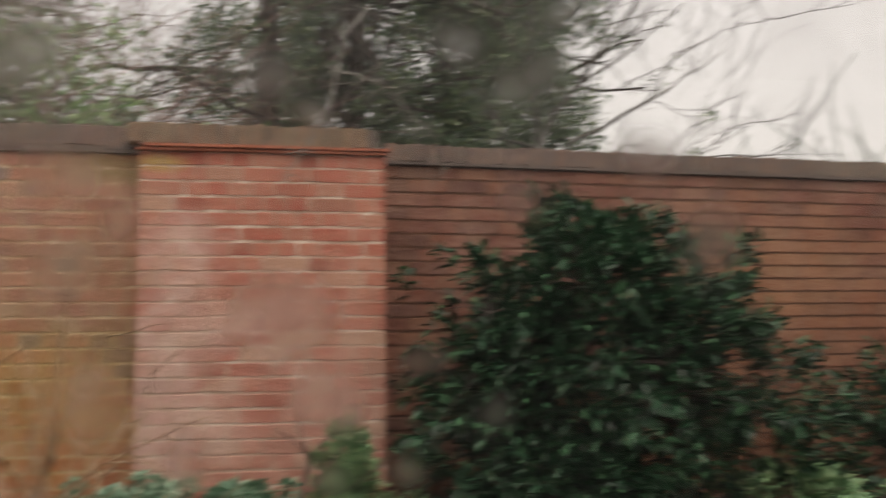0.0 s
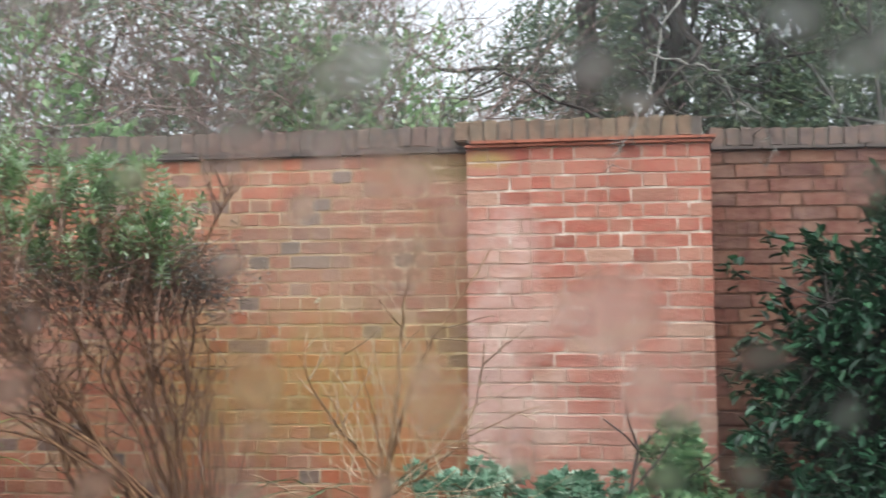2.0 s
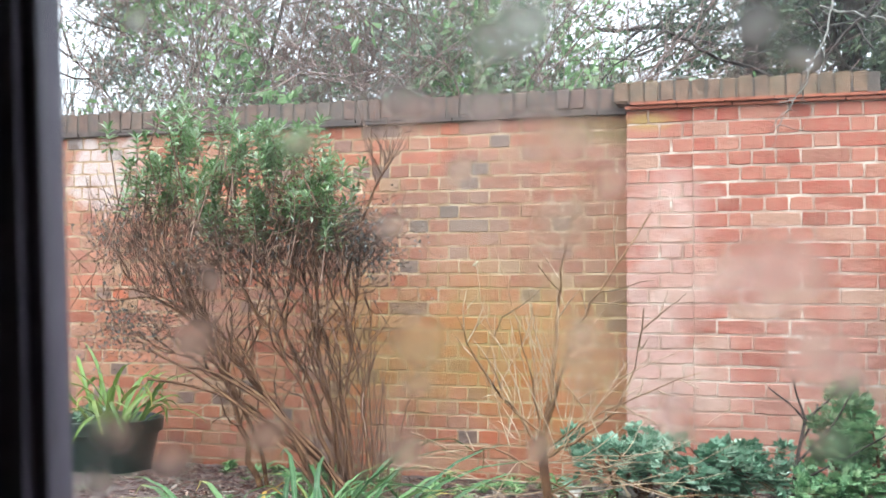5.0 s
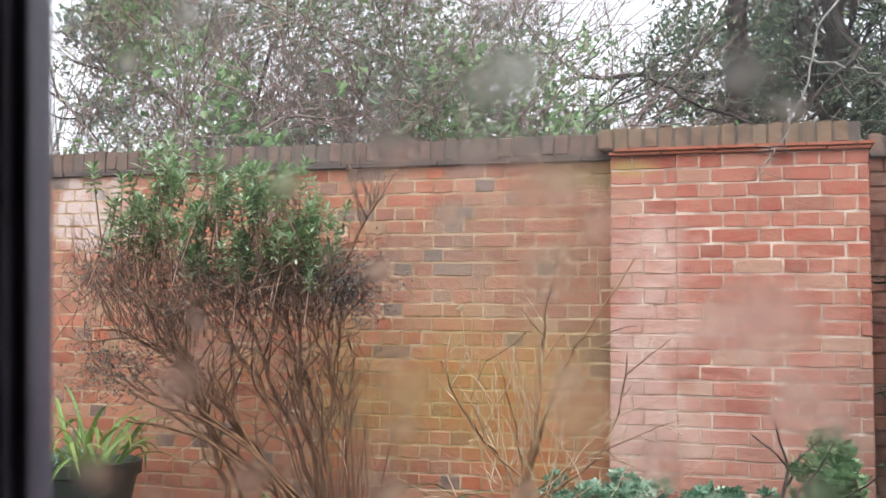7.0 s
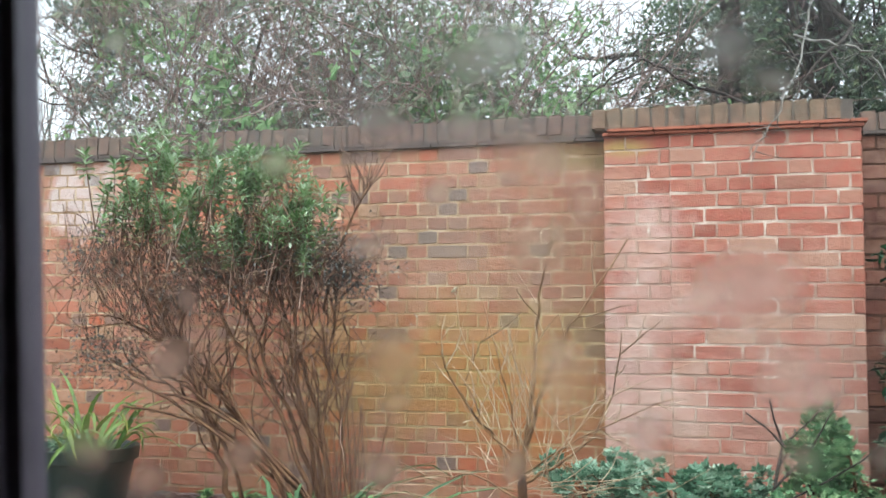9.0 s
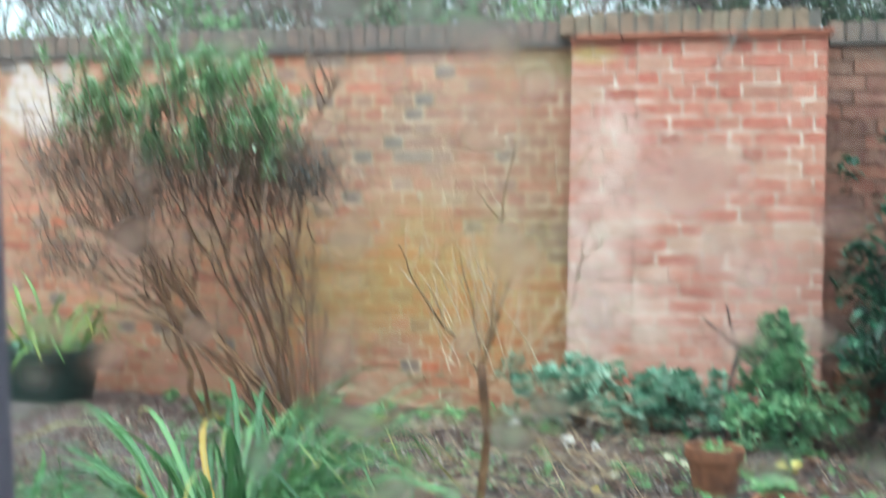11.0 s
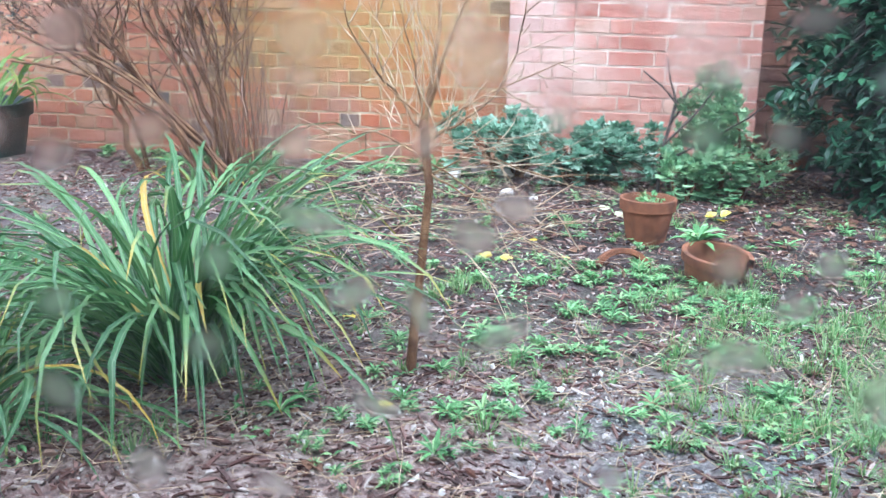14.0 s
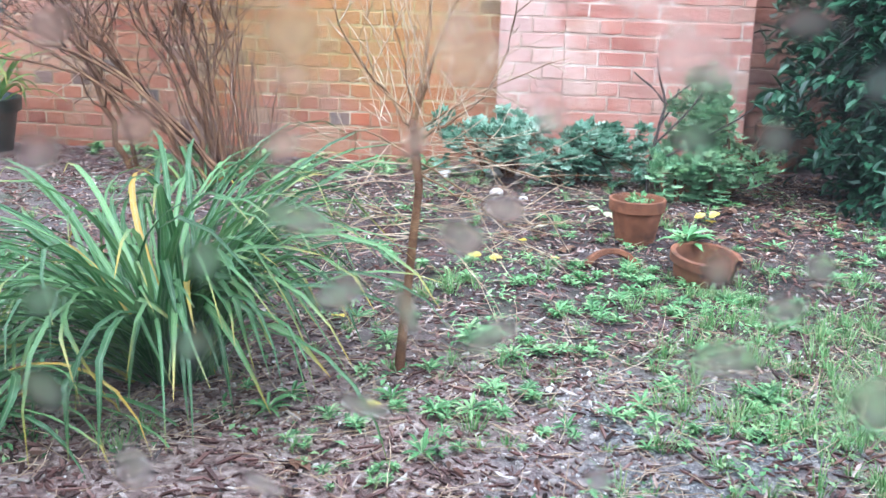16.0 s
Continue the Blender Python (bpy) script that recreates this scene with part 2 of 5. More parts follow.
M_LEAF_CAMELLIA = leaf_material("glossy_dark_leaf", [(0.005, 0.022, 0.011), (0.012, 0.048, 0.024), (0.026, 0.088, 0.044), (0.060, 0.155, 0.075)], 0.36, 0.32, 0.10)
M_LEAF_SHRUB = leaf_material("shrub_leaf", [(0.08, 0.16, 0.05), (0.19, 0.32, 0.12), (0.36, 0.50, 0.27), (0.62, 0.72, 0.56)], 0.34, 0.5, 0.35)
M_LEAF_DARKTWIG = leaf_material("small_dark_leaf", [(0.06, 0.068, 0.075), (0.11, 0.125, 0.13), (0.20, 0.225, 0.225), (0.14, 0.10, 0.06)], 0.5)
M_LEAF_BLUE = leaf_material("blue_green_leaf", [(0.08, 0.18, 0.11), (0.20, 0.37, 0.25), (0.34, 0.53, 0.39), (0.52, 0.66, 0.52)], 0.45, 0.45, 0.35)
M_LEAF_ROSE = leaf_material("lobed_leaf", [(0.08, 0.18, 0.085), (0.18, 0.35, 0.17), (0.31, 0.50, 0.27), (0.45, 0.60, 0.34)], 0.55)
M_LEAF_WEED = leaf_material("weed_leaf", [(0.04, 0.12, 0.035), (0.13, 0.31, 0.10), (0.27, 0.50, 0.21), (0.42, 0.56, 0.26)], 0.42)
M_LEAF_YEW = leaf_material("evergreen_leaf", [(0.07, 0.11, 0.075), (0.11, 0.17, 0.11), (0.17, 0.24, 0.14), (0.26, 0.31, 0.17)], 0.45, 0.4, 0.35)
M_LEAF_HEDGE = leaf_material("hedge_leaf", [(0.12, 0.19, 0.11), (0.23, 0.32, 0.19), (0.36, 0.46, 0.30), (0.52, 0.59, 0.43), (0.38, 0.29, 0.24)], 0.45, 0.45, 0.4)
M_LEAF_IVY = leaf_material("ivy_leaf", [(0.16, 0.31, 0.12), (0.28, 0.46, 0.20), (0.42, 0.60, 0.30), (0.54, 0.68, 0.42)], 0.4, 0.45, 0.45)
M_LEAF_FAR = leaf_material("far_leaf", [(0.22, 0.27, 0.24), (0.30, 0.36, 0.31), (0.38, 0.42, 0.37)], 0.6, 0.3, 0.3)
M_GRASS = leaf_material("grass_blade", [(0.10, 0.24, 0.065), (0.16, 0.33, 0.10), (0.26, 0.42, 0.17), (0.40, 0.42, 0.20)], 0.5)


def strap_material(name, green, tip, pale_share):
    m = Mat(name, 0.36, 0.0, 0.42)
    c = m.ramp(m.rand(), [(0.0, green[0]), (0.5, green[1]), (0.978, green[2]), (0.985, (0.50, 0.36, 0.05)), (1.0, (0.52, 0.26, 0.05))])
    s = m.node("ShaderNodeSeparateXYZ")
    m.link(m.node("ShaderNodeTexCoord").outputs["UV"], s.inputs["Vector"])
    edge = m.grey(m.math("ADD", s.outputs["Y"], m.math("MULTIPLY", m.rand(), 0.22)), 1.0, 1.18)
    c = m.mix(edge, c, tip)
    rib = m.grey(m.math("ABSOLUTE", m.math("SUBTRACT", s.outputs["X"], 0.5), 0.0), 0.0, 0.12)
    c = m.mix(rib, m.mix(0.5, c, (0.35, 0.45, 0.25)), c)
    c = m.mix(m.math("MULTIPLY", m.grey(m.noise(30, 3), 0.5, 0.72), pale_share), c, (0.22, 0.34, 0.21))
    m.color(c)
    tr = m.node("ShaderNodeBsdfTranslucent")
    m.link(c, tr.inputs["Color"])
    mx = m.node("ShaderNodeMixShader")
    mx.inputs["Fac"].default_value = 0.25
    m.link(m.b.outputs["BSDF"], mx.inputs[1])
    m.link(tr.outputs["BSDF"], mx.inputs[2])
    m.link(mx.outputs["Shader"], m.t.nodes["Material Output"].inputs["Surface"])
    return m.m


M_STRAP = strap_material("strap_leaf", [(0.030, 0.090, 0.028), (0.080, 0.19, 0.058), (0.19, 0.33, 0.12)], (0.58, 0.40, 0.07), 0.40)
M_STRAP_LIME = strap_material("lime_strap_leaf", [(0.10, 0.22, 0.04), (0.20, 0.34, 0.07), (0.34, 0.42, 0.10)], (0.50, 0.42, 0.08), 0.2)
M_BARK_DARK = plain("dark_bark", [(0.3, (0.030, 0.024, 0.021)), (0.7, (0.075, 0.06, 0.05))], 10, 0.9, 0.6, 0.02)
M_BARK_GREY = plain("lichen_bark", [(0.3, (0.045, 0.04, 0.036)), (0.5, (0.10, 0.095, 0.085)), (0.75, (0.24, 0.24, 0.215))], 9, 0.9, 0.4, 0.01)
M_BARK_PALE = plain("pale_lichen_bark", [(0.3, (0.09, 0.08, 0.07)), (0.5, (0.19, 0.18, 0.16)), (0.7, (0.34, 0.34, 0.30))], 12, 0.9, 0.4, 0.004)
M_BARK_BROWN = plain("brown_stem", [(0.3, (0.055, 0.024, 0.012)), (0.5, (0.145, 0.068, 0.032)), (0.72, (0.31, 0.18, 0.09))], 18, 0.75, 0.3, 0.003)
M_BARK_TAN = plain("tan_stem", [(0.3, (0.10, 0.052, 0.026)), (0.5, (0.25, 0.14, 0.066)), (0.7, (0.46, 0.32, 0.17))], 20, 0.6, 0.2, 0.002)
M_STRAW = plain("pale_straw_twig", [(0.3, (0.20, 0.12, 0.07)), (0.48, (0.42, 0.29, 0.18)), (0.66, (0.68, 0.56, 0.41))], 20, 0.6, 0.2, 0.002)
M_TWIG_RED = plain("reddish_twig", [(0.3, (0.10, 0.055, 0.038)), (0.55, (0.20, 0.115, 0.078)), (0.75, (0.38, 0.27, 0.20))], 20, 0.6, 0.2, 0.002)
M_TWIG_HEDGE = plain("hedge_twig", [(0.3, (0.13, 0.085, 0.078)), (0.55, (0.29, 0.20, 0.175)), (0.75, (0.48, 0.38, 0.35))], 8, 0.8, 0.2, 0.004)
M_TERRACOTTA = plain("terracotta", [(0.30, (0.070, 0.030, 0.016)), (0.48, (0.155, 0.060, 0.029)), (0.62, (0.235, 0.090, 0.043)), (0.78, (0.29, 0.165, 0.10))], 16, 0.8, 0.5, 0.003)
M_PLASTIC = plain("dark_green_plastic", [(0.3, (0.010, 0.022, 0.018)), (0.7, (0.022, 0.040, 0.034))], 9, 0.4, 0.15, 0.002, 0.5)
M_STONE = plain("pale_stone", [(0.3, (0.32, 0.28, 0.25)), (0.6, (0.52, 0.48, 0.43)), (0.8, (0.65, 0.62, 0.57))], 30, 0.7, 0.3, 0.002,
                vary=[(0.0, (0.07, 0.06, 0.065)), (0.3, (0.30, 0.25, 0.23)), (0.65, (0.60, 0.53, 0.48)), (1.0, (0.92, 0.90, 0.87))])
M_CHIP = plain("bark_chip", [(0.3, (0.025, 0.011, 0.009)), (0.6, (0.10, 0.042, 0.031)), (0.8, (0.22, 0.12, 0.09))], 30, 0.55, 0.3, 0.002, 0.5,
               vary=[(0.0, (0.016, 0.008, 0.008)), (0.35, (0.085, 0.032, 0.027)), (0.6, (0.20, 0.095, 0.078)), (0.80, (0.36, 0.21, 0.17)), (0.90, (0.62, 0.50, 0.43)), (1.0, (0.85, 0.79, 0.72))])
M_DRY_LEAF = leaf_material("fallen_leaf", [(0.06, 0.025, 0.018), (0.13, 0.055, 0.035), (0.24, 0.12, 0.07), (0.34, 0.22, 0.14)], 0.5)
M_LITTER = leaf_material("leaf_litter", [(0.015, 0.008, 0.007), (0.055, 0.022, 0.018), (0.13, 0.048, 0.036), (0.24, 0.11, 0.08), (0.55, 0.42, 0.34)], 0.35, 0.55, 0.10)
M_YELLOW_LEAF = leaf_material("yellow_leaf", [(0.62, 0.46, 0.05), (0.72, 0.58, 0.10), (0.70, 0.62, 0.28)], 0.5, 0.4, 0.3, 8)
M_CREAM_LEAF = leaf_material("cream_leaf", [(0.60, 0.55, 0.36), (0.66, 0.62, 0.45)], 0.6, 0.4, 0.3, 8)

# damp soil: brown earth, dark wet patches, green film where the grass begins
_s = Mat("damp_soil", 0.75)
_c = _s.ramp(_s.noise(14, 8, 0.72), [(0.28, (0.028, 0.017, 0.016)), (0.45, (0.085, 0.052, 0.050)), (0.6, (0.19, 0.135, 0.13)), (0.75, (0.38, 0.31, 0.29))])
_c = _s.mix(_s.math("MULTIPLY", _s.grey(_s.noise(1.6, 5), 0.45, 0.62), 0.35), _c, (0.085, 0.078, 0.085))
_g = _s.math("MULTIPLY", _s.grey(_s.noise(3.0, 6, 0.7), 0.46, 0.62), 0.5)
_c = _s.mix(_g, _c, (0.06, 0.105, 0.035))
_c = _s.mix(_s.math("MULTIPLY", _s.grey(_s.noise(240, 3, 0.6), 0.60, 0.66), 0.6), _c, (0.34, 0.30, 0.28))
_c = _s.mix(_s.math("MULTIPLY", _s.grey(_s.noise(90, 3, 0.6), 0.64, 0.69), 0.6), _c, (0.40, 0.36, 0.33))
# paler towards the house: dry grit, with haze of the pane's smears coloured in
_dry_haze = _s.math("ADD", _s.grey(_s.axis("Y"), -2.7, -3.35), _s.math("MULTIPLY", _s.math("SUBTRACT", _s.noise(5, 6, 0.7), 0.5), 1.6))
_c = _s.mix(_s.math("MULTIPLY", _s.grey(_dry_haze, 0.1, 1.0), 0.8), _c, _s.ramp(_s.noise(38, 8, 0.8), [(0.36, (0.05, 0.025, 0.022)), (0.48, (0.24, 0.145, 0.125)), (0.62, (0.66, 0.53, 0.48))]))
# darker towards the back: leaf mould, and bush shade put into the soil colour
_mould_shade = _s.math("MULTIPLY", _s.grey(_s.axis("X"), -1.6, -0.6), _s.grey(_s.axis("Y"), -3.1, -2.2))
_c = _s.mix(_s.math("MULTIPLY", _mould_shade, _s.grey(_s.noise(6, 5, 0.7), 0.25, 0.60)), _c, (0.022, 0.013, 0.012))
_ragged = _s.math("MULTIPLY", _s.math("SUBTRACT", _s.noise(4, 5, 0.7), 0.5), 0.9)
_gx, _gy = _s.math("ADD", _s.axis("X"), _ragged), _s.math("ADD", _s.axis("Y"), _ragged)
_grit = _s.math("MULTIPLY", _s.math("MULTIPLY", _s.grey(_gx, 0.25, 0.6), _s.grey(_gx, 1.5, 1.0)), _s.grey(_gy, -2.85, -3.15))
_c = _s.mix(_s.math("MULTIPLY", _grit, _s.grey(_s.noise(5, 5, 0.7), 0.32, 0.55)), _c, _s.ramp(_s.noise(90, 6, 0.75), [(0.38, (0.045, 0.045, 0.052)), (0.52, (0.15, 0.145, 0.15)), (0.64, (0.46, 0.44, 0.42))]))
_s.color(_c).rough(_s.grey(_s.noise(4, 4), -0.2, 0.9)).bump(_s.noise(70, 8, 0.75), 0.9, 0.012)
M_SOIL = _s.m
M_PLASTER = plain("pale_plaster", [(0.3, (0.60, 0.58, 0.54)), (0.7, (0.68, 0.66, 0.62))], 5, 0.85, 0.15)
M_ROOM = plain("room_paint", [(0.3, (0.72, 0.69, 0.66)), (0.7, (0.80, 0.77, 0.74))], 4, 0.85, 0.1)
M_FLOORBOARD = plain("dark_floor", [(0.3, (0.10, 0.065, 0.04)), (0.7, (0.18, 0.12, 0.075))], 8, 0.5, 0.1)
M_FRAME = plain("dark_painted_timber", [(0.3, (0.12, 0.10, 0.135)), (0.7, (0.19, 0.165, 0.21))], 12, 0.45, 0.2, 0.001, 0.5)

# ---- building helpers ----
def part(name, bm, material, parent=None, label=""):
    me = bpy.data.meshes.new(name)
    bm.to_mesh(me)
    bm.free()
    me.materials.append(material)
    ob = new(name, me)
    ob.parent = parent
    return tagged(ob, label)


def raw(name, verts, faces, material, parent=None, label="", smooth=False, uvs=None):
    me = bpy.data.meshes.new(name)
    me.from_pydata(verts, [], faces)
    if uvs is not None:
        layer = me.uv_layers.new(name="UVMap")
        flat = [c for f in me.polygons for i in f.vertices for c in uvs[i]]
        layer.data.foreach_set("uv", flat)
    me.materials.append(material)
    if smooth:
        me.polygons.foreach_set("use_smooth", [True] * len(me.polygons))
    me.update()
    ob = new(name, me)
    ob.parent = parent
    return tagged(ob, label)


def empty(name, m=None):
    ob = new(name)
    ob.empty_display_size = 0.1
    if m is not None:
        ob.matrix_world = m
    return ob


def box_bm(x0, y0, z0, x1, y1, z1, bevel=0.0):
    bm = bmesh.new()
    bmesh.ops.create_cube(bm, size=1.0, matrix=Matrix.LocRotScale(((x0 + x1) / 2, (y0 + y1) / 2, (z0 + z1) / 2), None, (x1 - x0, y1 - y0, z1 - z0)))
    if bevel:
        bmesh.ops.bevel(bm, geom=bm.edges[:], offset=bevel, segments=2, affect="EDGES")
    return bm


def ground_z(x, y):
    """The height of the soil: nearly flat, a little lower at the foot of the wall, lumpy."""
    dip = -0.06 * max(0.0, min(1.0, (y + 0.9) / 0.9)) * max(0.0, min(1.0, (0.6 - x) / 0.9))
    lump = 0.018 * noise.noise((x * 2.1, y * 2.1, 0.3)) + 0.010 * noise.noise((x * 7, y * 7, 1.7)) + 0.005 * noise.noise((x * 21, y * 21, 2.9))
    near = max(0.0, min(1.0, (9 - abs(x)) / 3, (9 - abs(y)) / 3))
    return dip + lump * near


def tube(V, F, pts, radii, sides=5):
    """A tapering stem along points, added to a list of vertices and faces."""
    base = len(V)
    n = len(pts)
    for i, p in enumerate(pts):
        d = (pts[min(i + 1, n - 1)] - pts[max(i - 1, 0)])
        d = d.normalized() if d.length > 1e-9 else Vector((0, 0, 1))
        u = d.orthogonal().normalized()
        w = d.cross(u)
        for k in range(sides):
            a = 2 * math.pi * k / sides
            V.append(p + (u * math.cos(a) + w * math.sin(a)) * radii[i])
    for i in range(n - 1):
        for k in range(sides):
            a, b = base + i * sides + k, base + i * sides + (k + 1) % sides
            F.append((a, b, b + sides, a + sides))
    F.append(tuple(base + (n - 1) * sides + k for k in range(sides)))


def stem(V, F, rng, start, way, length, r0, r1, bends=6, wander=0.12, lift=0.0, sides=5):
    """A wandering stem; returns its points."""
    p, d = Vector(start), Vector(way).normalized()
    pts = [p.copy()]
    for i in range(bends):
        d = (d + Vector((rng.gauss(0, wander), rng.gauss(0, wander), rng.gauss(0, wander) + lift))).normalized()
        p = p + d * (length / bends)
        pts.append(p.copy())
    tube(V, F, pts, [r0 + (r1 - r0) * i / bends for i in range(bends + 1)], sides)
    return pts


def leaf(V, F, p, way, length, width, fold=0.25, droop=0.2, side=None):
    """A pointed leaf of four folded faces, from its foot p along way."""
    d = Vector(way).normalized()
    s = d.cross(Vector((0, 0, 1))) if side is None else Vector(side)
    s = s.normalized() if s.length > 1e-4 else Vector((1, 0, 0))
    up = s.cross(d).normalized()
    b = len(V)
    mid = p + d * length * 0.5 - up * width * fold * 0.5
    V += [p, mid + s * width * 0.5 + up * width * fold, mid, mid - s * width * 0.5 + up * width * fold, p + d * length - up * length * droop]
    F += [(b, b + 1, b + 2), (b, b + 2, b + 3), (b + 1, b + 4, b + 2), (b + 2, b + 4, b + 3)]


def broad(V, F, p, way, length, width, fold=0.2, droop=0.25, side=None):
    """A broad leaf with a rounded outline, folded along its midrib and drooping at the tip."""
    d = Vector(way).normalized()
    s = d.cross(Vector((0, 0, 1))) if side is None else Vector(side)
    s = s.normalized() if s.length > 1e-4 else Vector((1, 0, 0))
    up = s.cross(d).normalized()
    b = len(V)
    c1, c2 = p + d * length * 0.32 - up * width * fold * 0.4, p + d * length * 0.72 - up * (width * fold * 0.4 + length * droop * 0.35)
    h = up * width * fold
    V += [p, c1 + s * width * 0.40 + h, c1, c1 - s * width * 0.40 + h, c2 + s * width * 0.44 + h, c2, c2 - s * width * 0.44 + h, p + d * length - up * length * droop]
    F += [(b, b + 1, b + 2), (b, b + 2, b + 3), (b + 1, b + 4, b + 5, b + 2), (b + 2, b + 5, b + 6, b + 3), (b + 4, b + 7, b + 5), (b + 5, b + 7, b + 6)]


def lobed(V, F, p, way, length, width, cup=0.15, side=None):
    """A palmate leaf of five blunt lobes on a flat, slightly cupped blade."""
    d = Vector(way).normalized()
    s = d.cross(Vector((0, 0, 1))) if side is None else Vector(side)
    s = s.normalized() if s.length > 1e-4 else Vector((1, 0, 0))
    up = s.cross(d).normalized()
    b = len(V)
    V.append(p + d * length * 0.12)
    for k in range(11):
        a = math.radians(-125 + 25 * k)
        reach = (1.0 if k % 2 else 0.66) * (1.0 - 0.22 * abs(k - 5) / 5)
        V.append(p + d * length * (0.3 + 0.7 * reach * math.cos(a)) + s * width * 0.75 * reach * math.sin(a) + up * length * (cup * reach if k % 2 else 0.0))
    F += [(b, b + k, b + k + 1) for k in range(1, 11)]


def ball_way(rng):
    v = Vector((rng.gauss(0, 1), rng.gauss(0, 1), rng.gauss(0, 1)))
    return v.normalized() if v.length > 1e-6 else Vector((0, 0, 1))


# ---- ground ----
def spread(dense):
    far = [0.6, 1.5, 3, 6, 12, 25, 60, 140, 320]
    return [dense[0] - f for f in reversed(far)] + dense + [dense[-1] + f for f in far]


gx = spread([-4.5 + 0.045 * i for i in range(190)])
gy = spread([-4.9 + 0.045 * i for i in range(122)])
gv = [(x, y, ground_z(x, y)) for y in gy for x in gx]
gw = len(gx)
gf = [(j * gw + i, j * gw + i + 1, (j + 1) * gw + i + 1, (j + 1) * gw + i) for j in range(len(gy) - 1) for i in range(gw - 1)]
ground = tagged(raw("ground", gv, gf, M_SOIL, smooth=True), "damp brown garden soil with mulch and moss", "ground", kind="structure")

# ---- the house wall with the window that the camera looks through ----
HY = -5.0
house = tagged(empty("house_wall"), "pale plastered house wall with a window opening", "wall", kind="structure")
WX0, WX1, WZ0, WZ1 = 0.16, 1.36, 0.45, 1.75
for bx in ((-7, HY - 0.11, -0.3, WX0, HY + 0.13, 2.25), (WX1, HY - 0.11, -0.3, 8, HY + 0.13, 2.25),
           (WX0, HY - 0.11, -0.3, WX1, HY + 0.13, WZ0), (WX0, HY - 0.11, WZ1, WX1, HY + 0.13, 2.25)):
    part("wall_panel", box_bm(*bx), M_PLASTER, house)
for nm, bx in (("wall_west", (-2.2, -9.0, -0.1, -2.1, HY - 0.11, 2.1)), ("wall_east", (3.3, -9.0, -0.1, 3.4, HY - 0.11, 2.1)), ("wall_south", (-2.1, -9.1, -0.1, 3.3, -9.0, 2.1))):
    tagged(part(nm, box_bm(*bx), M_ROOM), "plain painted inner wall", "wall", kind="structure")
tagged(part("floor", box_bm(-2.1, -9.0, -0.04, 3.3, HY - 0.11, 0.03), M_FLOORBOARD), "dark wooden floor of the room", "floor", kind="structure")
tagged(part("ceiling", box_bm(-2.3, -9.1, 2.1, 3.5, HY - 0.11, 2.2), M_ROOM), "plain painted ceiling", "ceiling", kind="structure")

window = tagged(empty("window_1", pose(0, HY, 0)), "dark timber window with a wet smeared pane", "window", kind="structure")
PX0 = 0.328
part("left_stile", box_bm(WX0 - PX0, 0.003, WZ0 - 0.95, 0.0, 0.027, WZ1 - 0.95, 0.005), M_FRAME, window).matrix_basis = pose(PX0, 0, 0.91, 0, -3.6, 0)
part("right_stile", box_bm(WX1 - 0.05, 0.005, WZ0, WX1, 0.025, WZ1, 0.003), M_FRAME, window)
part("bottom_rail", box_bm(PX0, 0.005, WZ0, WX1 - 0.05, 0.025, WZ0 + 0.05, 0.005), M_FRAME, window)
part("top_rail", box_bm(PX0, 0.005, WZ1 - 0.05, WX1 - 0.05, 0.025, WZ1, 0.003), M_FRAME, window)
_m = Mat("window_glass", 0.0, 0.0, 0.5)
_m.b.inputs["Transmission Weight"].default_value = 1.0
_m.b.inputs["IOR"].default_value = 1.45
pane = part("pane", box_bm(PX0 - 0.06, 0.010, WZ0 + 0.045, WX1 - 0.045, 0.014, WZ1 - 0.045), _m.m, window, "wet glass pane")
pane.visible_shadow = False

# smears of rain and dirt on the outside of the pane: they scatter what is seen through them
_m = Mat("wet_smear")
_u = _m.place(True)
_d = _m.node("ShaderNodeVectorMath")
_d.operation = "LENGTH"
_m.link(_u, _d.inputs[0])
_fr = _m.math("MULTIPLY", _m.math("SUBTRACT", _m.noise(90, 2), 0.5), 0.5)
_f = _m.grey(_m.math("ADD", _d.outputs["Value"], _fr), 0.95, 0.15)
_rf = _m.node("ShaderNodeBsdfRefraction", Roughness=0.5, IOR=1.07)
_tr = _m.node("ShaderNodeBsdfTransparent")
_df = _m.node("ShaderNodeBsdfTranslucent")
_df.inputs["Color"].default_value = (0.66, 0.58, 0.55, 1)
_v = _m.node("ShaderNodeMixShader")
_v.inputs["Fac"].default_value = 0.20
_m.link(_rf.outputs["BSDF"], _v.inputs[1])
_m.link(_df.outputs["BSDF"], _v.inputs[2])
_x = _m.node("ShaderNodeMixShader")
_m.link(_m.math("MULTIPLY", _m.math("MULTIPLY", _f, _f), _m.node("ShaderNodeObjectInfo").outputs["Alpha"]), _x.inputs["Fac"])
_m.link(_tr.outputs["BSDF"], _x.inputs[1])
_m.link(_v.outputs["Shader"], _x.inputs[2])
_m.link(_x.outputs["Shader"], _m.t.nodes["Material Output"].inputs["Surface"])
M_SMEAR = _m.m
_m = Mat("dirt_film")
_df = _m.node("ShaderNodeBsdfTranslucent")
_df.inputs["Color"].default_value = (0.70, 0.70, 0.72, 1)
_x = _m.node("ShaderNodeMixShader")
# the veil grows with height, imitating sky glare in the wet glass
_glare = _m.math("MULTIPLY", _m.grey(_m.axis("Z"), 0.925, 0.985), _m.grey(_m.noise(22, 4, 0.6), 0.30, 0.70))
_m.link(_m.math("ADD", _m.grey(_m.noise(28, 4, 0.6), 0.2, 22.0), _m.math("MULTIPLY", _glare, 0.19)), _x.inputs["Fac"])
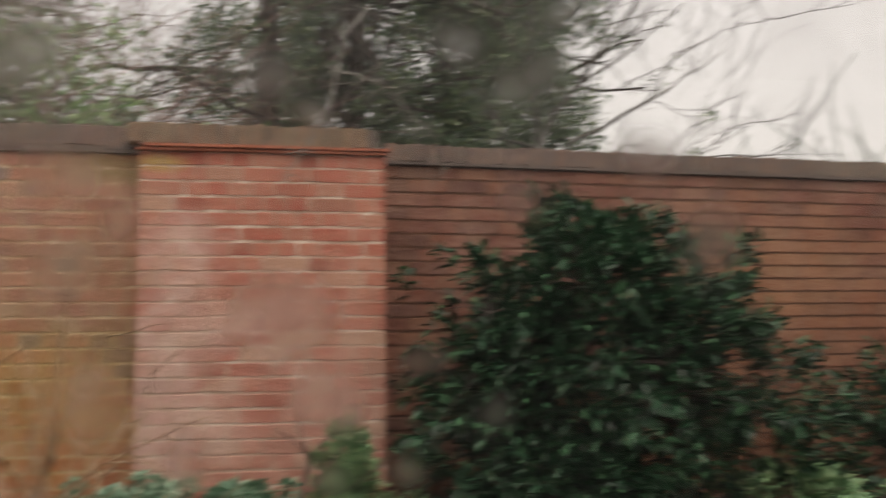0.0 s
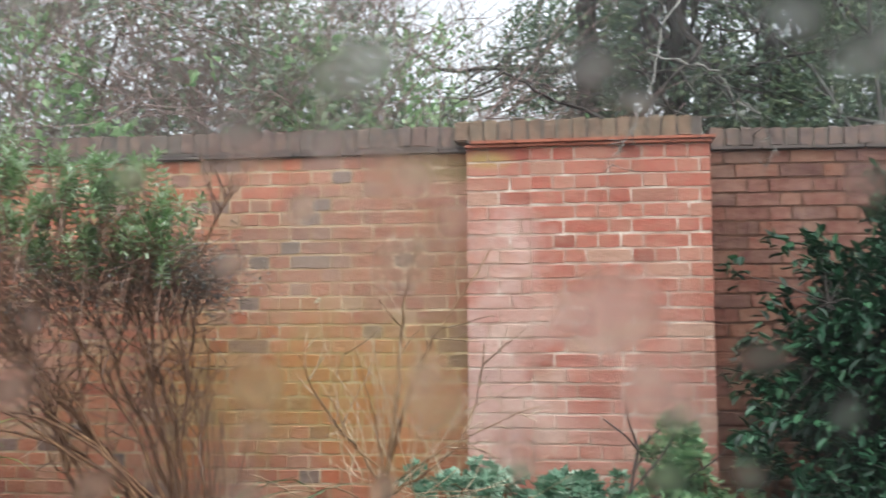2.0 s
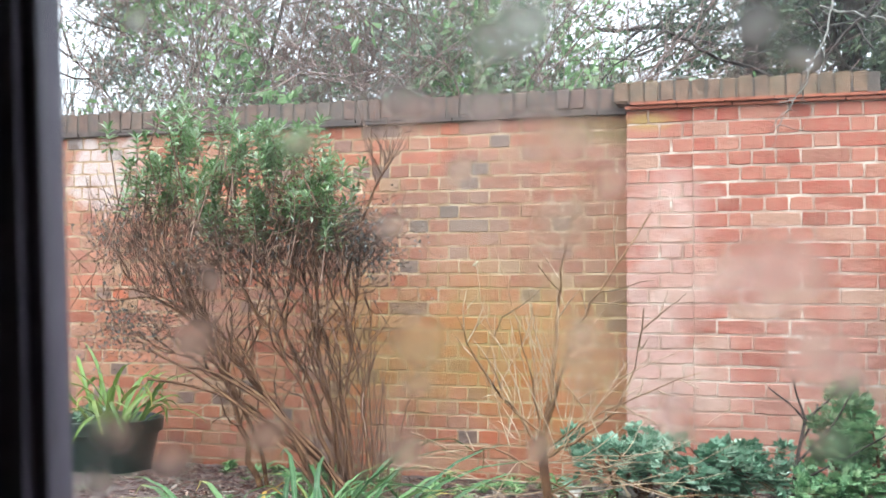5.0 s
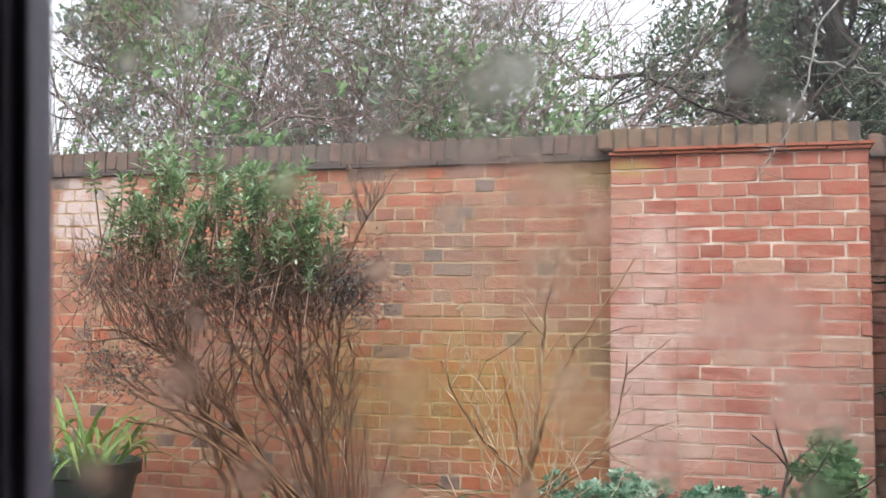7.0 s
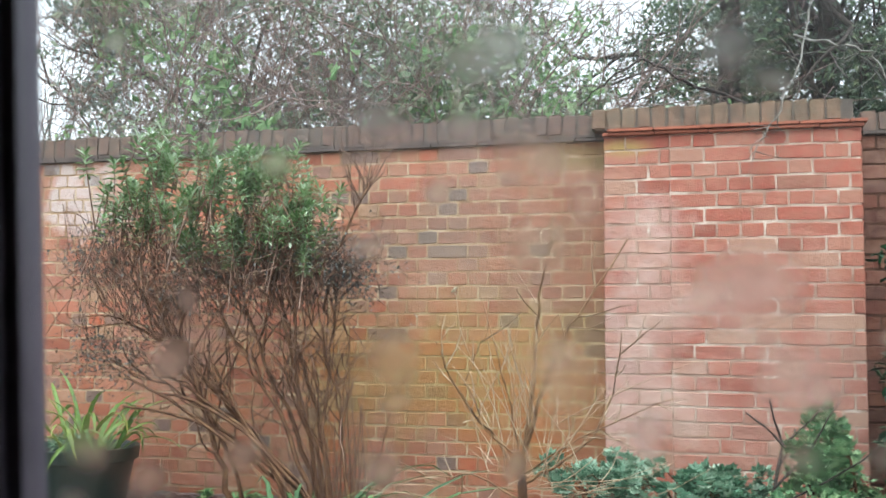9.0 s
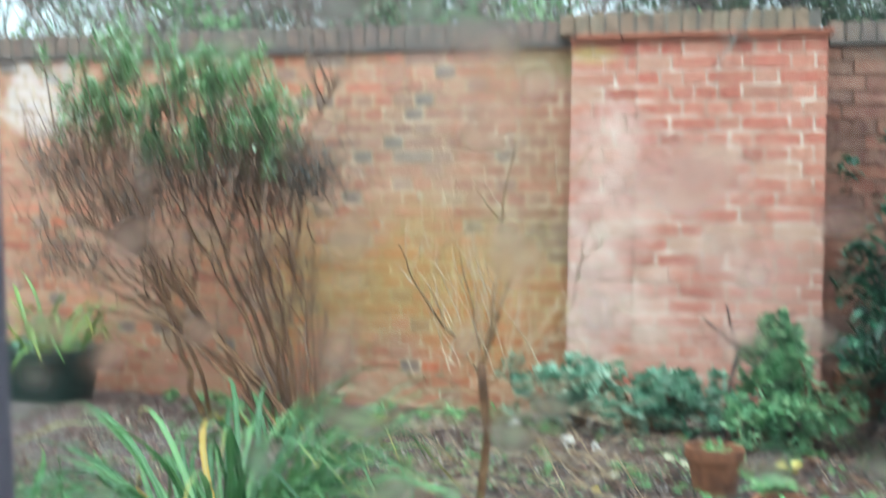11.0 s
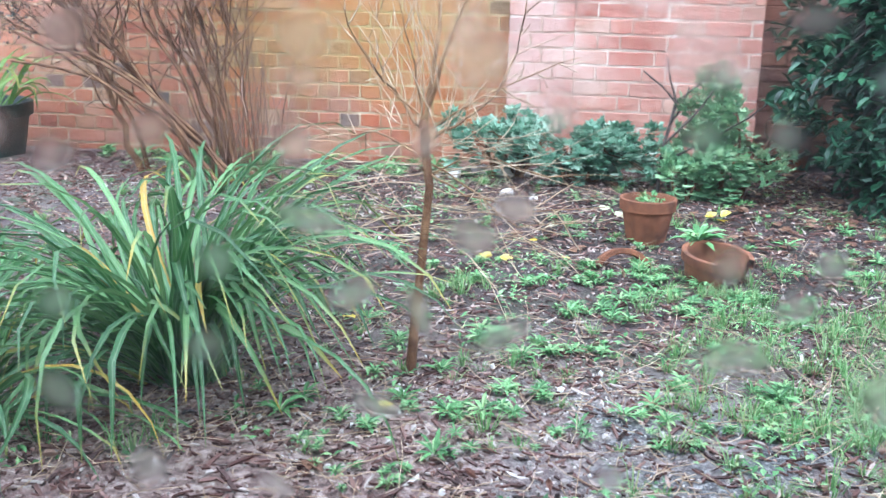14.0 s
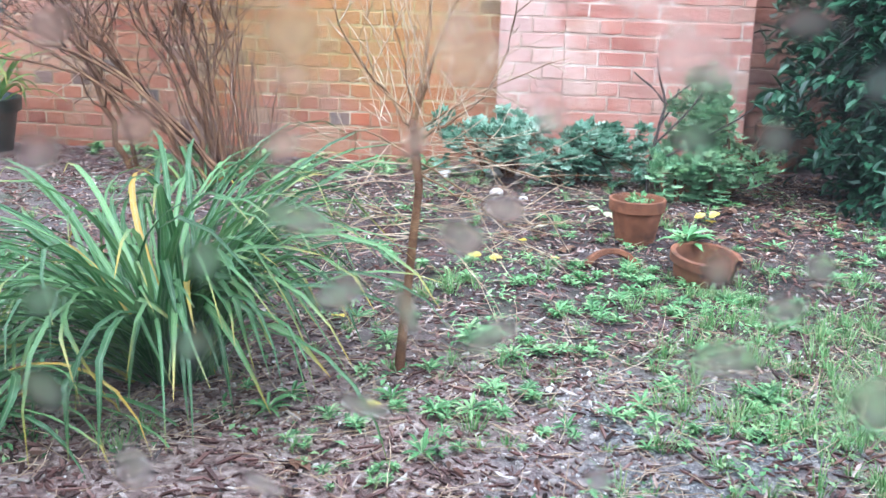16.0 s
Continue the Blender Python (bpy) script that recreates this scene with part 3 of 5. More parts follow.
_m.link(_m.node("ShaderNodeBsdfTransparent").outputs["BSDF"], _x.inputs[1])
_m.link(_df.outputs["BSDF"], _x.inputs[2])
_m.link(_x.outputs["Shader"], _m.t.nodes["Material Output"].inputs["Surface"])
film = raw("dirt_film", [(PX0, 0.0152, WZ0 + 0.05), (WX1 - 0.05, 0.0152, WZ0 + 0.05), (WX1 - 0.05, 0.0152, WZ1 - 0.05), (PX0, 0.0152, WZ1 - 0.05)], [(0, 1, 2, 3)], _m.m, window, "thin grey film of dirt and damp, sky glare added at its top")
film.visible_shadow = False

sv = [(math.cos(a * math.pi / 12), 0.0, math.sin(a * math.pi / 12)) for a in range(24)]
smear_mesh = bpy.data.meshes.new("smear")
smear_mesh.from_pydata(sv, [], [tuple(range(24))])
smear_mesh.materials.append(M_SMEAR)
SMEARS = [
    (0.5249, 0.8591, 0.0080, 0.0106, 0.62),
    (0.4873, 0.8501, 0.0055, 0.0084, 0.62),
    (0.4045, 0.8500, 0.0115, 0.0078, 0.62),
    (0.4240, 0.8109, 0.0078, 0.0098, 0.62),
    (0.4532, 0.8250, 0.0152, 0.0070, 0.62),
    (0.4185, 0.7834, 0.0100, 0.0092, 0.62),
    (0.3691, 0.7638, 0.0135, 0.0086, 0.62),
    (0.3976, 0.7390, 0.0105, 0.0115, 0.62),
    (0.3706, 0.7943, 0.0102, 0.0074, 0.62),
    (0.4521, 0.8785, 0.0118, 0.0133, 0.62),
    (0.3789, 0.8776, 0.0132, 0.0103, 0.62),
    (0.5128, 0.8321, 0.0101, 0.0059, 0.62),
    (0.5018, 0.8231, 0.0112, 0.0077, 0.62),
    (0.5095, 0.7929, 0.0152, 0.0061, 0.62),
    (0.5733, 0.8182, 0.0072, 0.0074, 0.62),
    (0.5773, 0.7918, 0.0138, 0.0084, 0.62),
    (0.5925, 0.8082, 0.0099, 0.0066, 0.62),
    (0.6002, 0.8202, 0.0071, 0.0065, 0.62),
    (0.6198, 0.7821, 0.0118, 0.0133, 0.62),
    (0.5632, 0.8540, 0.0105, 0.0080, 0.62),
    (0.5845, 0.8551, 0.0078, 0.0063, 0.62),
    (0.5682, 0.8723, 0.0069, 0.0071, 0.62),
    (0.5451, 0.7512, 0.0078, 0.0071, 0.62),
    (0.4723, 0.7678, 0.0129, 0.0054, 0.62),
    (0.4652, 0.8034, 0.0116, 0.0070, 0.62),
    (0.6097, 0.8711, 0.0067, 0.0077, 0.62),
    (0.5896, 0.8862, 0.0101, 0.0061, 0.62),
    (0.4858, 0.7980, 0.0058, 0.0123, 0.62),
    (0.4394, 0.7376, 0.0103, 0.0047, 0.62),
    (0.5394, 0.8966, 0.0131, 0.0076, 0.55),
    (0.4709, 0.9473, 0.0085, 0.0078, 0.55),
    (0.5575, 0.9559, 0.0114, 0.0064, 0.55),
    (0.5459, 0.9658, 0.0106, 0.0097, 0.55),
    (0.4949, 0.9360, 0.0101, 0.0101, 0.55),
    (0.5061, 0.9245, 0.0082, 0.0099, 0.55),
    (0.3547, 0.9801, 0.0067, 0.0061, 0.55),
    (0.3764, 0.9954, 0.0083, 0.0076, 0.55),
    (0.3827, 0.8965, 0.0060, 0.0073, 0.55),
    (0.4511, 0.8663, 0.0084, 0.0051, 0.55),
    (0.4815, 0.9711, 0.0113, 0.0069, 0.55),
    (0.4414, 0.9120, 0.0077, 0.0053, 0.55),
    (0.4116, 0.9380, 0.0089, 0.0063, 0.55),
    (0.4635, 0.9285, 0.0076, 0.0086, 0.55),
    (0.3700, 0.8405, 0.0111, 0.0083, 0.70),
    (0.3475, 0.8483, 0.0144, 0.0094, 0.70),
    (0.3438, 0.8321, 0.0093, 0.0075, 0.70),
    (0.4984, 0.8812, 0.0090, 0.0074, 0.70),
    (0.4476, 0.8461, 0.0075, 0.0086, 0.70),
    (0.5506, 0.8990, 0.0224, 0.0164, 0.95),
    (0.5612, 0.8758, 0.0213, 0.0162, 0.50),
    (0.5006, 0.8740, 0.0162, 0.0164, 0.55),
    (0.4770, 0.9682, 0.0204, 0.0135, 0.60),
    (0.6189, 0.9317, 0.0125, 0.0098, 0.50),
    (0.4464, 0.9488, 0.0167, 0.0093, 0.50),
    (0.6261, 0.9712, 0.0145, 0.0099, 0.50),
    (0.5477, 0.9690, 0.0092, 0.0067, 0.40),
    (0.4885, 0.9382, 0.0224, 0.0173, 0.40),
    (0.4920, 0.9111, 0.0206, 0.0203, 0.40),
    (0.6009, 0.9789, 0.0132, 0.0103, 0.60),
    (0.6176, 0.9662, 0.0133, 0.0095, 0.60),
    (0.6590, 0.9473, 0.0145, 0.0141, 0.70),
    (0.6780, 0.9221, 0.0136, 0.0177, 0.70),
    (0.6318, 0.9890, 0.0116, 0.0070, 0.50),
]
for i, (x, z, rx, rz, amount) in enumerate(SMEARS):
    s = new("smear", smear_mesh)
    s.parent = window
    s.matrix_basis = Matrix.LocRotScale((x, 0.0155 + 0.0001 * i, z), Euler((0, 0.5 * math.sin(i * 2.3), 0)), (rx * 1.35, 1, rz * 1.35))
    s.visible_shadow = False
    s.color = (1, 1, 1, amount)

# ---- the garden wall ----
H = 1.85          # underside of the tile course
COURSE = 0.075
rng = random.Random(5)


def brick_mesh(name, length, material, seed, depth=0.05, tall=0.0662):
    """A hand-made brick with a wavering outline and worn, rounded arrises; its front looks to -y, its lower left front corner is near the origin."""
    r = random.Random(seed)
    ring = []
    for k in range(10):
        if k < 3:
            p = (length * k / 3, 0.0)
        elif k < 5:
            p = (length, tall * (k - 3) / 2)
        elif k < 8:
            p = (length * (1 - (k - 5) / 3), tall)
        else:
            p = (0.0, tall * (1 - (k - 8) / 2))
        worn = r.uniform(0.0005, 0.0028) if k in (0, 3, 5, 8) else 0.0
        cx, cz = (1 if p[0] < length / 2 else -1), (1 if p[1] < tall / 2 else -1)
        ring.append((p[0] + cx * (worn - 0.0012) + r.uniform(-0.0018, 0.0018), p[1] + cz * (worn - 0.0010) + r.uniform(-0.0018, 0.0018)))
    v = [(x, depth, z) for x, z in ring] + [(x, 0.005, z) for x, z in ring]
    for x, z in ring:
        b = r.uniform(0.002, 0.0045)
        v.append((x + (b if x < length / 2 else -b), r.uniform(-0.0008, 0.0012), z + (b if z < tall / 2 else -b)))
    f = [tuple(range(20, 30))]
    for k in range(10):
        n = (k + 1) % 10
        f += [(10 + k, 10 + n, 20 + n, 20 + k), (k, n, 10 + n, 10 + k)]
    me = bpy.data.meshes.new(name)
    me.from_pydata(v, [], f)
    me.materials.append(material)
    return me


def bond(x0, x1, row, flip, r, heads=0.0):
    """The bricks of one course between two ends: stretchers and headers in turn, cut at the ends."""
    out = []
    x = x0
    k = flip
    if row % 2:
        out.append((x, 0.1575 if flip else 0.045 + 0.01))
        x += out[-1][1] + 0.010
    while x < x1 - 0.02:
        ln = 0.215 if k % 2 == 0 or (not heads and r.random() < 0.12) else 0.1025
        if heads and r.random() < heads:
            ln = 0.1025
        ln = min(ln, x1 - x)
        if x1 - (x + ln) < 0.03:
            ln = x1 - x
        out.append((x, ln))
        x += ln + 0.010
        k += 1
    return out


def brickwork(parent, x0, x1, y, rows, material, seed, near, joined_label, heads=0.0, z_top=H):
    """A brick face: bricks inside the near stretch are objects, the rest are one joined mesh."""
    r = random.Random(seed)
    kinds = {}
    V, F = [], []
    for row in range(rows):
        z = z_top - COURSE * (row + 1) + 0.0055
        for x, ln in bond(x0, x1, row, row // 2 + seed, r, heads):
            key = (round(ln, 3), r.randrange(7))
            if key not in kinds:
                kinds[key] = brick_mesh("brick", ln + 0.002, material, seed * 100 + len(kinds))
            dy, tilt = r.uniform(-0.0030, -0.0004), r.uniform(-0.55, 0.55)
            m = pose(x, y + dy, z + 0.004 * noise.noise((x * 0.7, row * 0.35, seed)) + r.uniform(-0.0012, 0.0012), 0, tilt, 0)
            if near[0] <= x and x + ln <= near[1] and row < near[2]:
                b = new("brick", kinds[key])
                b.parent = parent
                b.matrix_basis = m
            else:
                base = len(V)
                me = kinds[key]
                V += [m @ v.co for v in me.vertices]
                F += [tuple(base + i for i in p.vertices) for p in me.polygons]
    if V:
        tagged(raw("brickwork", V, F, material, parent), joined_label, kind="stuff")


def coping(parent, x0, x1, y0, y1, z, material, seed, tall=0.11):
    """Bricks laid on edge across the top of the wall, each a piece of its own."""
    r = random.Random(seed)
    kinds = [box_bm(0, 0, 0, 0.072, y1 - y0, tall, 0.007) for _ in range(6)]
    meshes = []
    for bm in kinds:
        for v in bm.verts:
            v.co += Vector((r.uniform(-0.003, 0.003), r.uniform(-0.003, 0.003), r.uniform(-0.005, 0.005)))
        me = bpy.data.meshes.new("coping_brick")
        bm.to_mesh(me)
        bm.free()
        me.materials.append(material)
        meshes.append(me)
    x = x0
    while x + 0.066 <= x1 + 0.004:
        b = new("coping_brick", r.choice(meshes))
        b.parent = parent
        b.matrix_basis = pose(x, y0 + r.uniform(-0.004, 0.001), z + r.uniform(-0.005, 0.003), 0, r.uniform(-0.8, 0.8), r.uniform(-0.5, 0.5))
        x += 0.075


def tile_course(parent, name, x0, x1, y0, y1, z, material, seed, tile=0.26):
    """Thin creasing tiles under the coping."""
    r = random.Random(seed)
    x = x0
    while x < x1 - 0.03:
        ln = min(tile, x1 - x)
        t = part(name, box_bm(x + 0.002, y0, z, x + ln - 0.002, y1, z + 0.016, 0.003), material, parent)
        t.matrix_basis = pose(0, r.uniform(-0.004, 0.004), r.uniform(-0.0015, 0.0015))
        x += ln


wall_left = tagged(empty("wall_garden"), "old orange-red brick garden wall stained with yellow lichen", "wall", kind="structure")
part("mortar", box_bm(-9.0, 0.0010, -0.35, 0.0, 0.24, H), M_MORTAR_LEFT, wall_left)
pier = tagged(empty("wall_pier"), "broad pink-red brick pier with a tiled cap", "wall", kind="structure")
part("mortar", box_bm(0.004, -0.1090, -0.35, 0.327, 0.32, H), M_MORTAR_PIER, pier)
part("mortar", box_bm(0.327, -0.1190, -0.35, 1.216, 0.32, H), M_MORTAR_PIER, pier)
wall_right = tagged(empty("wall_beyond"), "dark red brick garden wall set back, shade put into its colour", "wall", kind="structure")
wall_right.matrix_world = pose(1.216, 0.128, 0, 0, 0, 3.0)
part("mortar", box_bm(0.0, 0.0010, -0.35, 9.0, 0.24, H), M_MORTAR_RIGHT_SHADED, wall_right)

# creasing tiles and coping bricks
tile_course(wall_left, "creasing_tile", -9.0, -0.008, -0.030, 0.27, H, M_SLATE_TILE, 1)
tile_course(wall_left, "creasing_tile", -9.0, -0.008, -0.016, 0.27, H + 0.018, M_SLATE_TILE, 2, 0.3)
tile_course(pier, "creasing_tile", -0.006, 1.235, -0.142, 0.34, H, M_TILE, 3)
tile_course(pier, "creasing_tile", 0.02, 1.250, -0.158, 0.34, H + 0.018, M_TILE, 4, 0.23)
part("mortar_bed", box_bm(-9.0, -0.0045, H + 0.034, -0.01, 0.23, H + 0.136), M_BED, wall_left)
part("mortar_bed", box_bm(0.0, -0.1095, H + 0.034, 1.19, 0.30, H + 0.137), M_BED, pier)
coping(wall_left, -9.0, -0.075, -0.010, 0.235, H + 0.035, M_COPING, 11)
coping(pier, -0.06, 1.20, -0.115, 0.31, H + 0.035, M_COPING_PIER, 12)
tile_course(wall_right, "creasing_tile", 0.04, 9.0, -0.030, 0.27, H, M_SLATE_TILE, 5)
part("mortar_bed", box_bm(0.04, -0.0045, H + 0.018, 9.0, 0.23, H + 0.110), M_BED, wall_right)
coping(wall_right, 0.04, 9.0, -0.010, 0.235, H + 0.018, M_COPING, 13, 0.10)

# ---- pots ----
def pot_bm(r_base, r_top, tall, thick, rim, sides=36, gap=None):
    """A turned pot with a rim band and an open, hollow top; gap: (from, to) in degrees where the wall is broken away above a third."""
    prof = [(0.0, 0.0), (r_base, 0.0), (r_base + 0.003, 0.004), (r_base + (r_top - r_base) * 0.72, tall * 0.74), (r_top * 0.985 + rim, tall * 0.76),
            (r_top + rim, tall * 0.985), (r_top + rim - 0.003, tall), (r_top - thick, tall), (r_top - thick - 0.002, tall * 0.97),
            (r_base - thick * 0.6, thick), (0.0, thick)]
    bm = bmesh.new()
    rings = []
    for k in range(sides):
        a = 2 * math.pi * k / sides
        rings.append([bm.verts.new((r * math.cos(a), r * math.sin(a), z)) for r, z in prof])
    for k in range(sides):
        mid = (k + 0.5) * 360 / sides
        for i in range(len(prof) - 1):
            a, b = rings[k], rings[(k + 1) % sides]
            if gap and gap[0] <= mid <= gap[1] and 2 <= i <= 8:
                continue
            bm.faces.new((a[i], b[i], b[i + 1], a[i + 1]))
    bmesh.ops.remove_doubles(bm, verts=bm.verts[:], dist=1e-5)
    bmesh.ops.recalc_face_normals(bm, faces=bm.faces[:])
    for f in bm.faces:
        f.smooth = True
    for e in bm.edges:
        if abs(e.verts[0].co.z - e.verts[1].co.z) < 1e-6 and len(e.link_faces) == 2 and e.calc_face_angle(0) > 0.3:
            e.smooth = False
    return bm


def earth_bm(r, z):
    bm = bmesh.new()
    bmesh.ops.create_circle(bm, cap_ends=True, segments=24, radius=r, matrix=Matrix.Translation((0, 0, z)))
    bmesh.ops.subdivide_edges(bm, edges=bm.edges[:], cuts=2)
    for v in bm.verts:
        v.co.z += 0.012 * noise.noise(v.co * 30)
    return bm


def pot(name, m, dims, material, label, category, gap=None, earth=0.8):
    ob = empty(name, m)
    tagged(ob, label, category)
    part("pot_body", pot_bm(*dims, gap=gap), material, ob)
    if earth:
        part("potting_soil", earth_bm(dims[0] + (dims[1] - dims[0]) * earth - dims[3], dims[2] * earth), M_SOIL, ob)
    return ob


pot("plant_pot", pose(0.68, -1.63, ground_z(0.68, -1.63) - 0.012), (0.064, 0.101, 0.172, 0.009, 0.001), M_TERRACOTTA,
    "weathered terracotta plant pot standing on the mulch", "pot")
pot("broken_pot", pose(0.872, -2.13, ground_z(0.872, -2.13) - 0.014, 6, 5, 0), (0.080, 0.105, 0.115, 0.010, 0.006), M_TERRACOTTA,
    "broken terracotta pot with a side missing, among weeds", "pot", gap=(284, 352), earth=0.35)
pot("plant_pot", pose(1.42, 0.02, ground_z(1.42, 0.02) - 0.01), (0.085, 0.115, 0.25, 0.010, 0.010), M_TERRACOTTA,
    "terracotta plant pot in the shaded corner by the pier", "pot")
pot("planter", pose(-2.72, -0.50, ground_z(-2.72, -0.5) - 0.01), (0.235, 0.29, 0.29, 0.010, 0.010), M_PLASTIC,
    "dark green plastic planter beside the brick wall", "planter")
# a curved shard of a pot
bm = pot_bm(0.072, 0.10, 0.16, 0.009, 0.008)
bmesh.ops.delete(bm, geom=[v for v in bm.verts if v.co.y < 0.035 or v.co.z < 0.03], context="VERTS")
shard = part("pot_shard", bm, M_TERRACOTTA)
shard.matrix_world = pose(0.55, -1.93, ground_z(0.55, -1.93) - 0.062, 78, 0, 20)
tagged(shard, "curved orange terracotta shard lying in the mulch", "shard")
for x, y, s in ((-0.08, -0.34, 1.0), (0.02, -0.42, 0.8), (-0.2, -0.5, 0.7), (0.12, -0.36, 0.6), (0.10, -0.92, 0.5), (0.22, -0.98, 0.35)):
    bm = bmesh.new()
    bmesh.ops.create_icosphere(bm, subdivisions=2, radius=0.055 * s)
    for v in bm.verts:
        v.co = Vector((v.co.x * 1.3, v.co.y, v.co.z * 0.7)) * (1 + 0.35 * noise.noise(v.co * 22 + Vector((x * 9, y * 9, 0))))
    st = part("stone", bm, M_STONE)
    st.matrix_world = pose(x, y, ground_z(x, y) + 0.02 * s, 0, 0, x * 400)
    tagged(st, "pale rough stone lying at the wall foot", "stone", "stones by the wall")


# ---- strap-leaved clumps ----
def strap(name, rng, length, width, arch, material):
    """A long folded leaf that rises and arches over; it grows from the origin towards +x."""
    n = 9
    V, F, U = [], [], []
    p, ang = Vector((0, 0, 0)), radians(rng.uniform(71, 88))
    kink = rng.uniform(0.35, 1.1)
    sway, snap = rng.uniform(-0.7, 0.7), rng.uniform(1.0, 3.0)
    for i in range(n + 1):
        t = i / n
        w = width * (0.75 + 0.5 * t) * min(1.0, (1 - t) * 3.2 + 0.06)
        s = Vector((0.35 * math.sin(sway * 3 * t), 1, 0.35 * sway * t)).normalized()
        up = Vector((-math.sin(ang), 0, math.cos(ang)))
        V += [p + s * w / 2 + up * w * 0.22, p, p - s * w / 2 + up * w * 0.22]
        U += [(0, t), (0.5, t), (1, t)]
        ang -= arch / n * (0.5 + 1.4 * t) * (1.0 if t < kink else snap)
        ang = max(ang, radians(-56))
        p = p + Vector((math.cos(ang) * math.cos(sway * t), math.cos(ang) * math.sin(sway * t), math.sin(ang))) * (length / n)
    for i in range(n):
        for k in range(2):
            a = i * 3 + k
            F.append((a, a + 1, a + 4, a + 3))
    me = bpy.data.meshes.new(name)
    me.from_pydata(V, [], F)
    layer = me.uv_layers.new(name="UVMap")
    layer.data.foreach_set("uv", [c for f in me.polygons for i in f.vertices for c in U[i]])
    me.polygons.foreach_set("use_smooth", [True] * len(me.polygons))
    me.materials.append(material)
    return me


def strap_clump(name, m, count, length, width, foot, material, label, seed, arch=(1.2, 2.6), group=""):
    r = random.Random(seed)
    kinds = [strap("strap_leaf", r, length * r.uniform(0.6, 1.05), width * r.uniform(0.7, 1.25), r.uniform(*arch), material) for _ in range(48)]
    ob = tagged(empty(name, m), label, "plant", group)
    for i in range(count):
        a = r.uniform(0, 2 * math.pi)
        d = foot * math.sqrt(r.random())
        l = new("strap_leaf", r.choice(kinds))
        l.parent = ob
        l.matrix_basis = pose(d * math.cos(a), d * math.sin(a), -0.01, r.uniform(-22, 22), r.uniform(-6, 30) * (d / foot), math.degrees(a) + r.uniform(-60, 60))
    return ob


strap_clump("strap_leaf_clump", pose(-0.385, -3.19, ground_z(-0.385, -3.19), 0, -13, 0), 330, 0.82, 0.0138, 0.10, M_STRAP,
            "large arching clump of green strap leaves with yellow tips", 5, (1.05, 2.05), "strap-leaved clumps")
strap_clump("strap_leaf_clump", pose(-0.80, -3.54, ground_z(-0.80, -3.54), 0, 20, 0), 60, 0.62, 0.0145, 0.09, M_STRAP,
            "arching clump of green strap leaves near the window", 12, (1.0, 2.1), "strap-leaved clumps")
strap_clump("strap_leaf_clump", pose(-1.12, -1.25, ground_z(-1.12, -1.25)), 34, 0.34, 0.014, 0.09, M_STRAP,
            "clump of strap leaves under the twiggy shrub", 9, (1.0, 2.4), "strap-leaved clumps")
strap_clump("potted_plant", pose(-2.66, -0.50, 0.20), 34, 0.55, 0.022, 0.13, M_STRAP_LIME,
            "lime green strap-leaved plant growing in the planter", 4, (0.6, 2.2))


# ---- leafy bushes ----
def bush(name, m, label, size, seed, leaf_mat, leaf_len, leaf_wide, count, stem_mat, stem_count=9, hollow=0.45, group="", droop=0.25, gaps=0.0, palmate=False):
    """A rounded bush: leaves sit in clusters on twigs near an uneven outer skin, with gaps between the clusters."""
    rx, ry, rz = size
    r = random.Random(seed)
    ob = tagged(empty(name, m), label, "bush", group)
    V, F = [], []
    LV, LF = [], []
    twigs = []
    for i in range(stem_count):
        a = r.uniform(0, 6.28)
        top = Vector((rx * 0.55 * math.cos(a) * r.random(), ry * 0.55 * math.sin(a) * r.random(), rz * r.uniform(0.9, 1.5)))
        foot = Vector((0.06 * math.cos(a), 0.06 * math.sin(a), -0.03))
        pts = stem(V, F, r, foot, top - foot, top.length, 0.014, 0.005, 7, 0.09)
        twigs += pts[2:]
    clusters = max(8, count // 14)
    for c in range(clusters):
        d = ball_way(r)
        k = (hollow + (1 - hollow) * r.random() ** 0.6) * (0.84 + 0.50 * noise.noise(d * 1.9 + Vector((seed, 0, 0))))
        f = 1 + 0.55 * max(0.0, -d.z)
        p = Vector((d.x * rx * k * f, d.y * ry * k * f, rz + d.z * rz * k))
        if p.z < 0.03 or noise.noise(p * 3.1 + Vector((0, seed, 0))) < gaps - 0.5:
            continue
        near = min(twigs, key=lambda q: (q - p).length)
        tube(V, F, [near, near.lerp(p, 0.5) + Vector((0, 0, 0.02)), p], [0.004, 0.003, 0.0015], 3)
        out = (Vector((d.x, d.y, d.z * 0.6 + 0.25))).normalized()
        for _ in range(14):
            w = (out + ball_way(r) * 0.95).normalized()
            q = p + ball_way(r) * leaf_len * 0.7
            if palmate:
                lobed(LV, LF, q, w * 0.8 + Vector((0, -0.35, 0.25)), leaf_len * r.uniform(0.55, 1.15), leaf_wide * r.uniform(0.8, 1.15), r.uniform(-0.1, 0.3), ball_way(r) if r.random() < 0.3 else None)
                continue
            broad(LV, LF, q, w, leaf_len * r.uniform(0.65, 1.15), leaf_wide * r.uniform(0.7, 1.15), 0.25, droop, ball_way(r) if r.random() < 0.3 else None)
    raw("stems", V, F, stem_mat, ob, smooth=True)
    raw("foliage", LV, LF, leaf_mat, ob)
    return ob


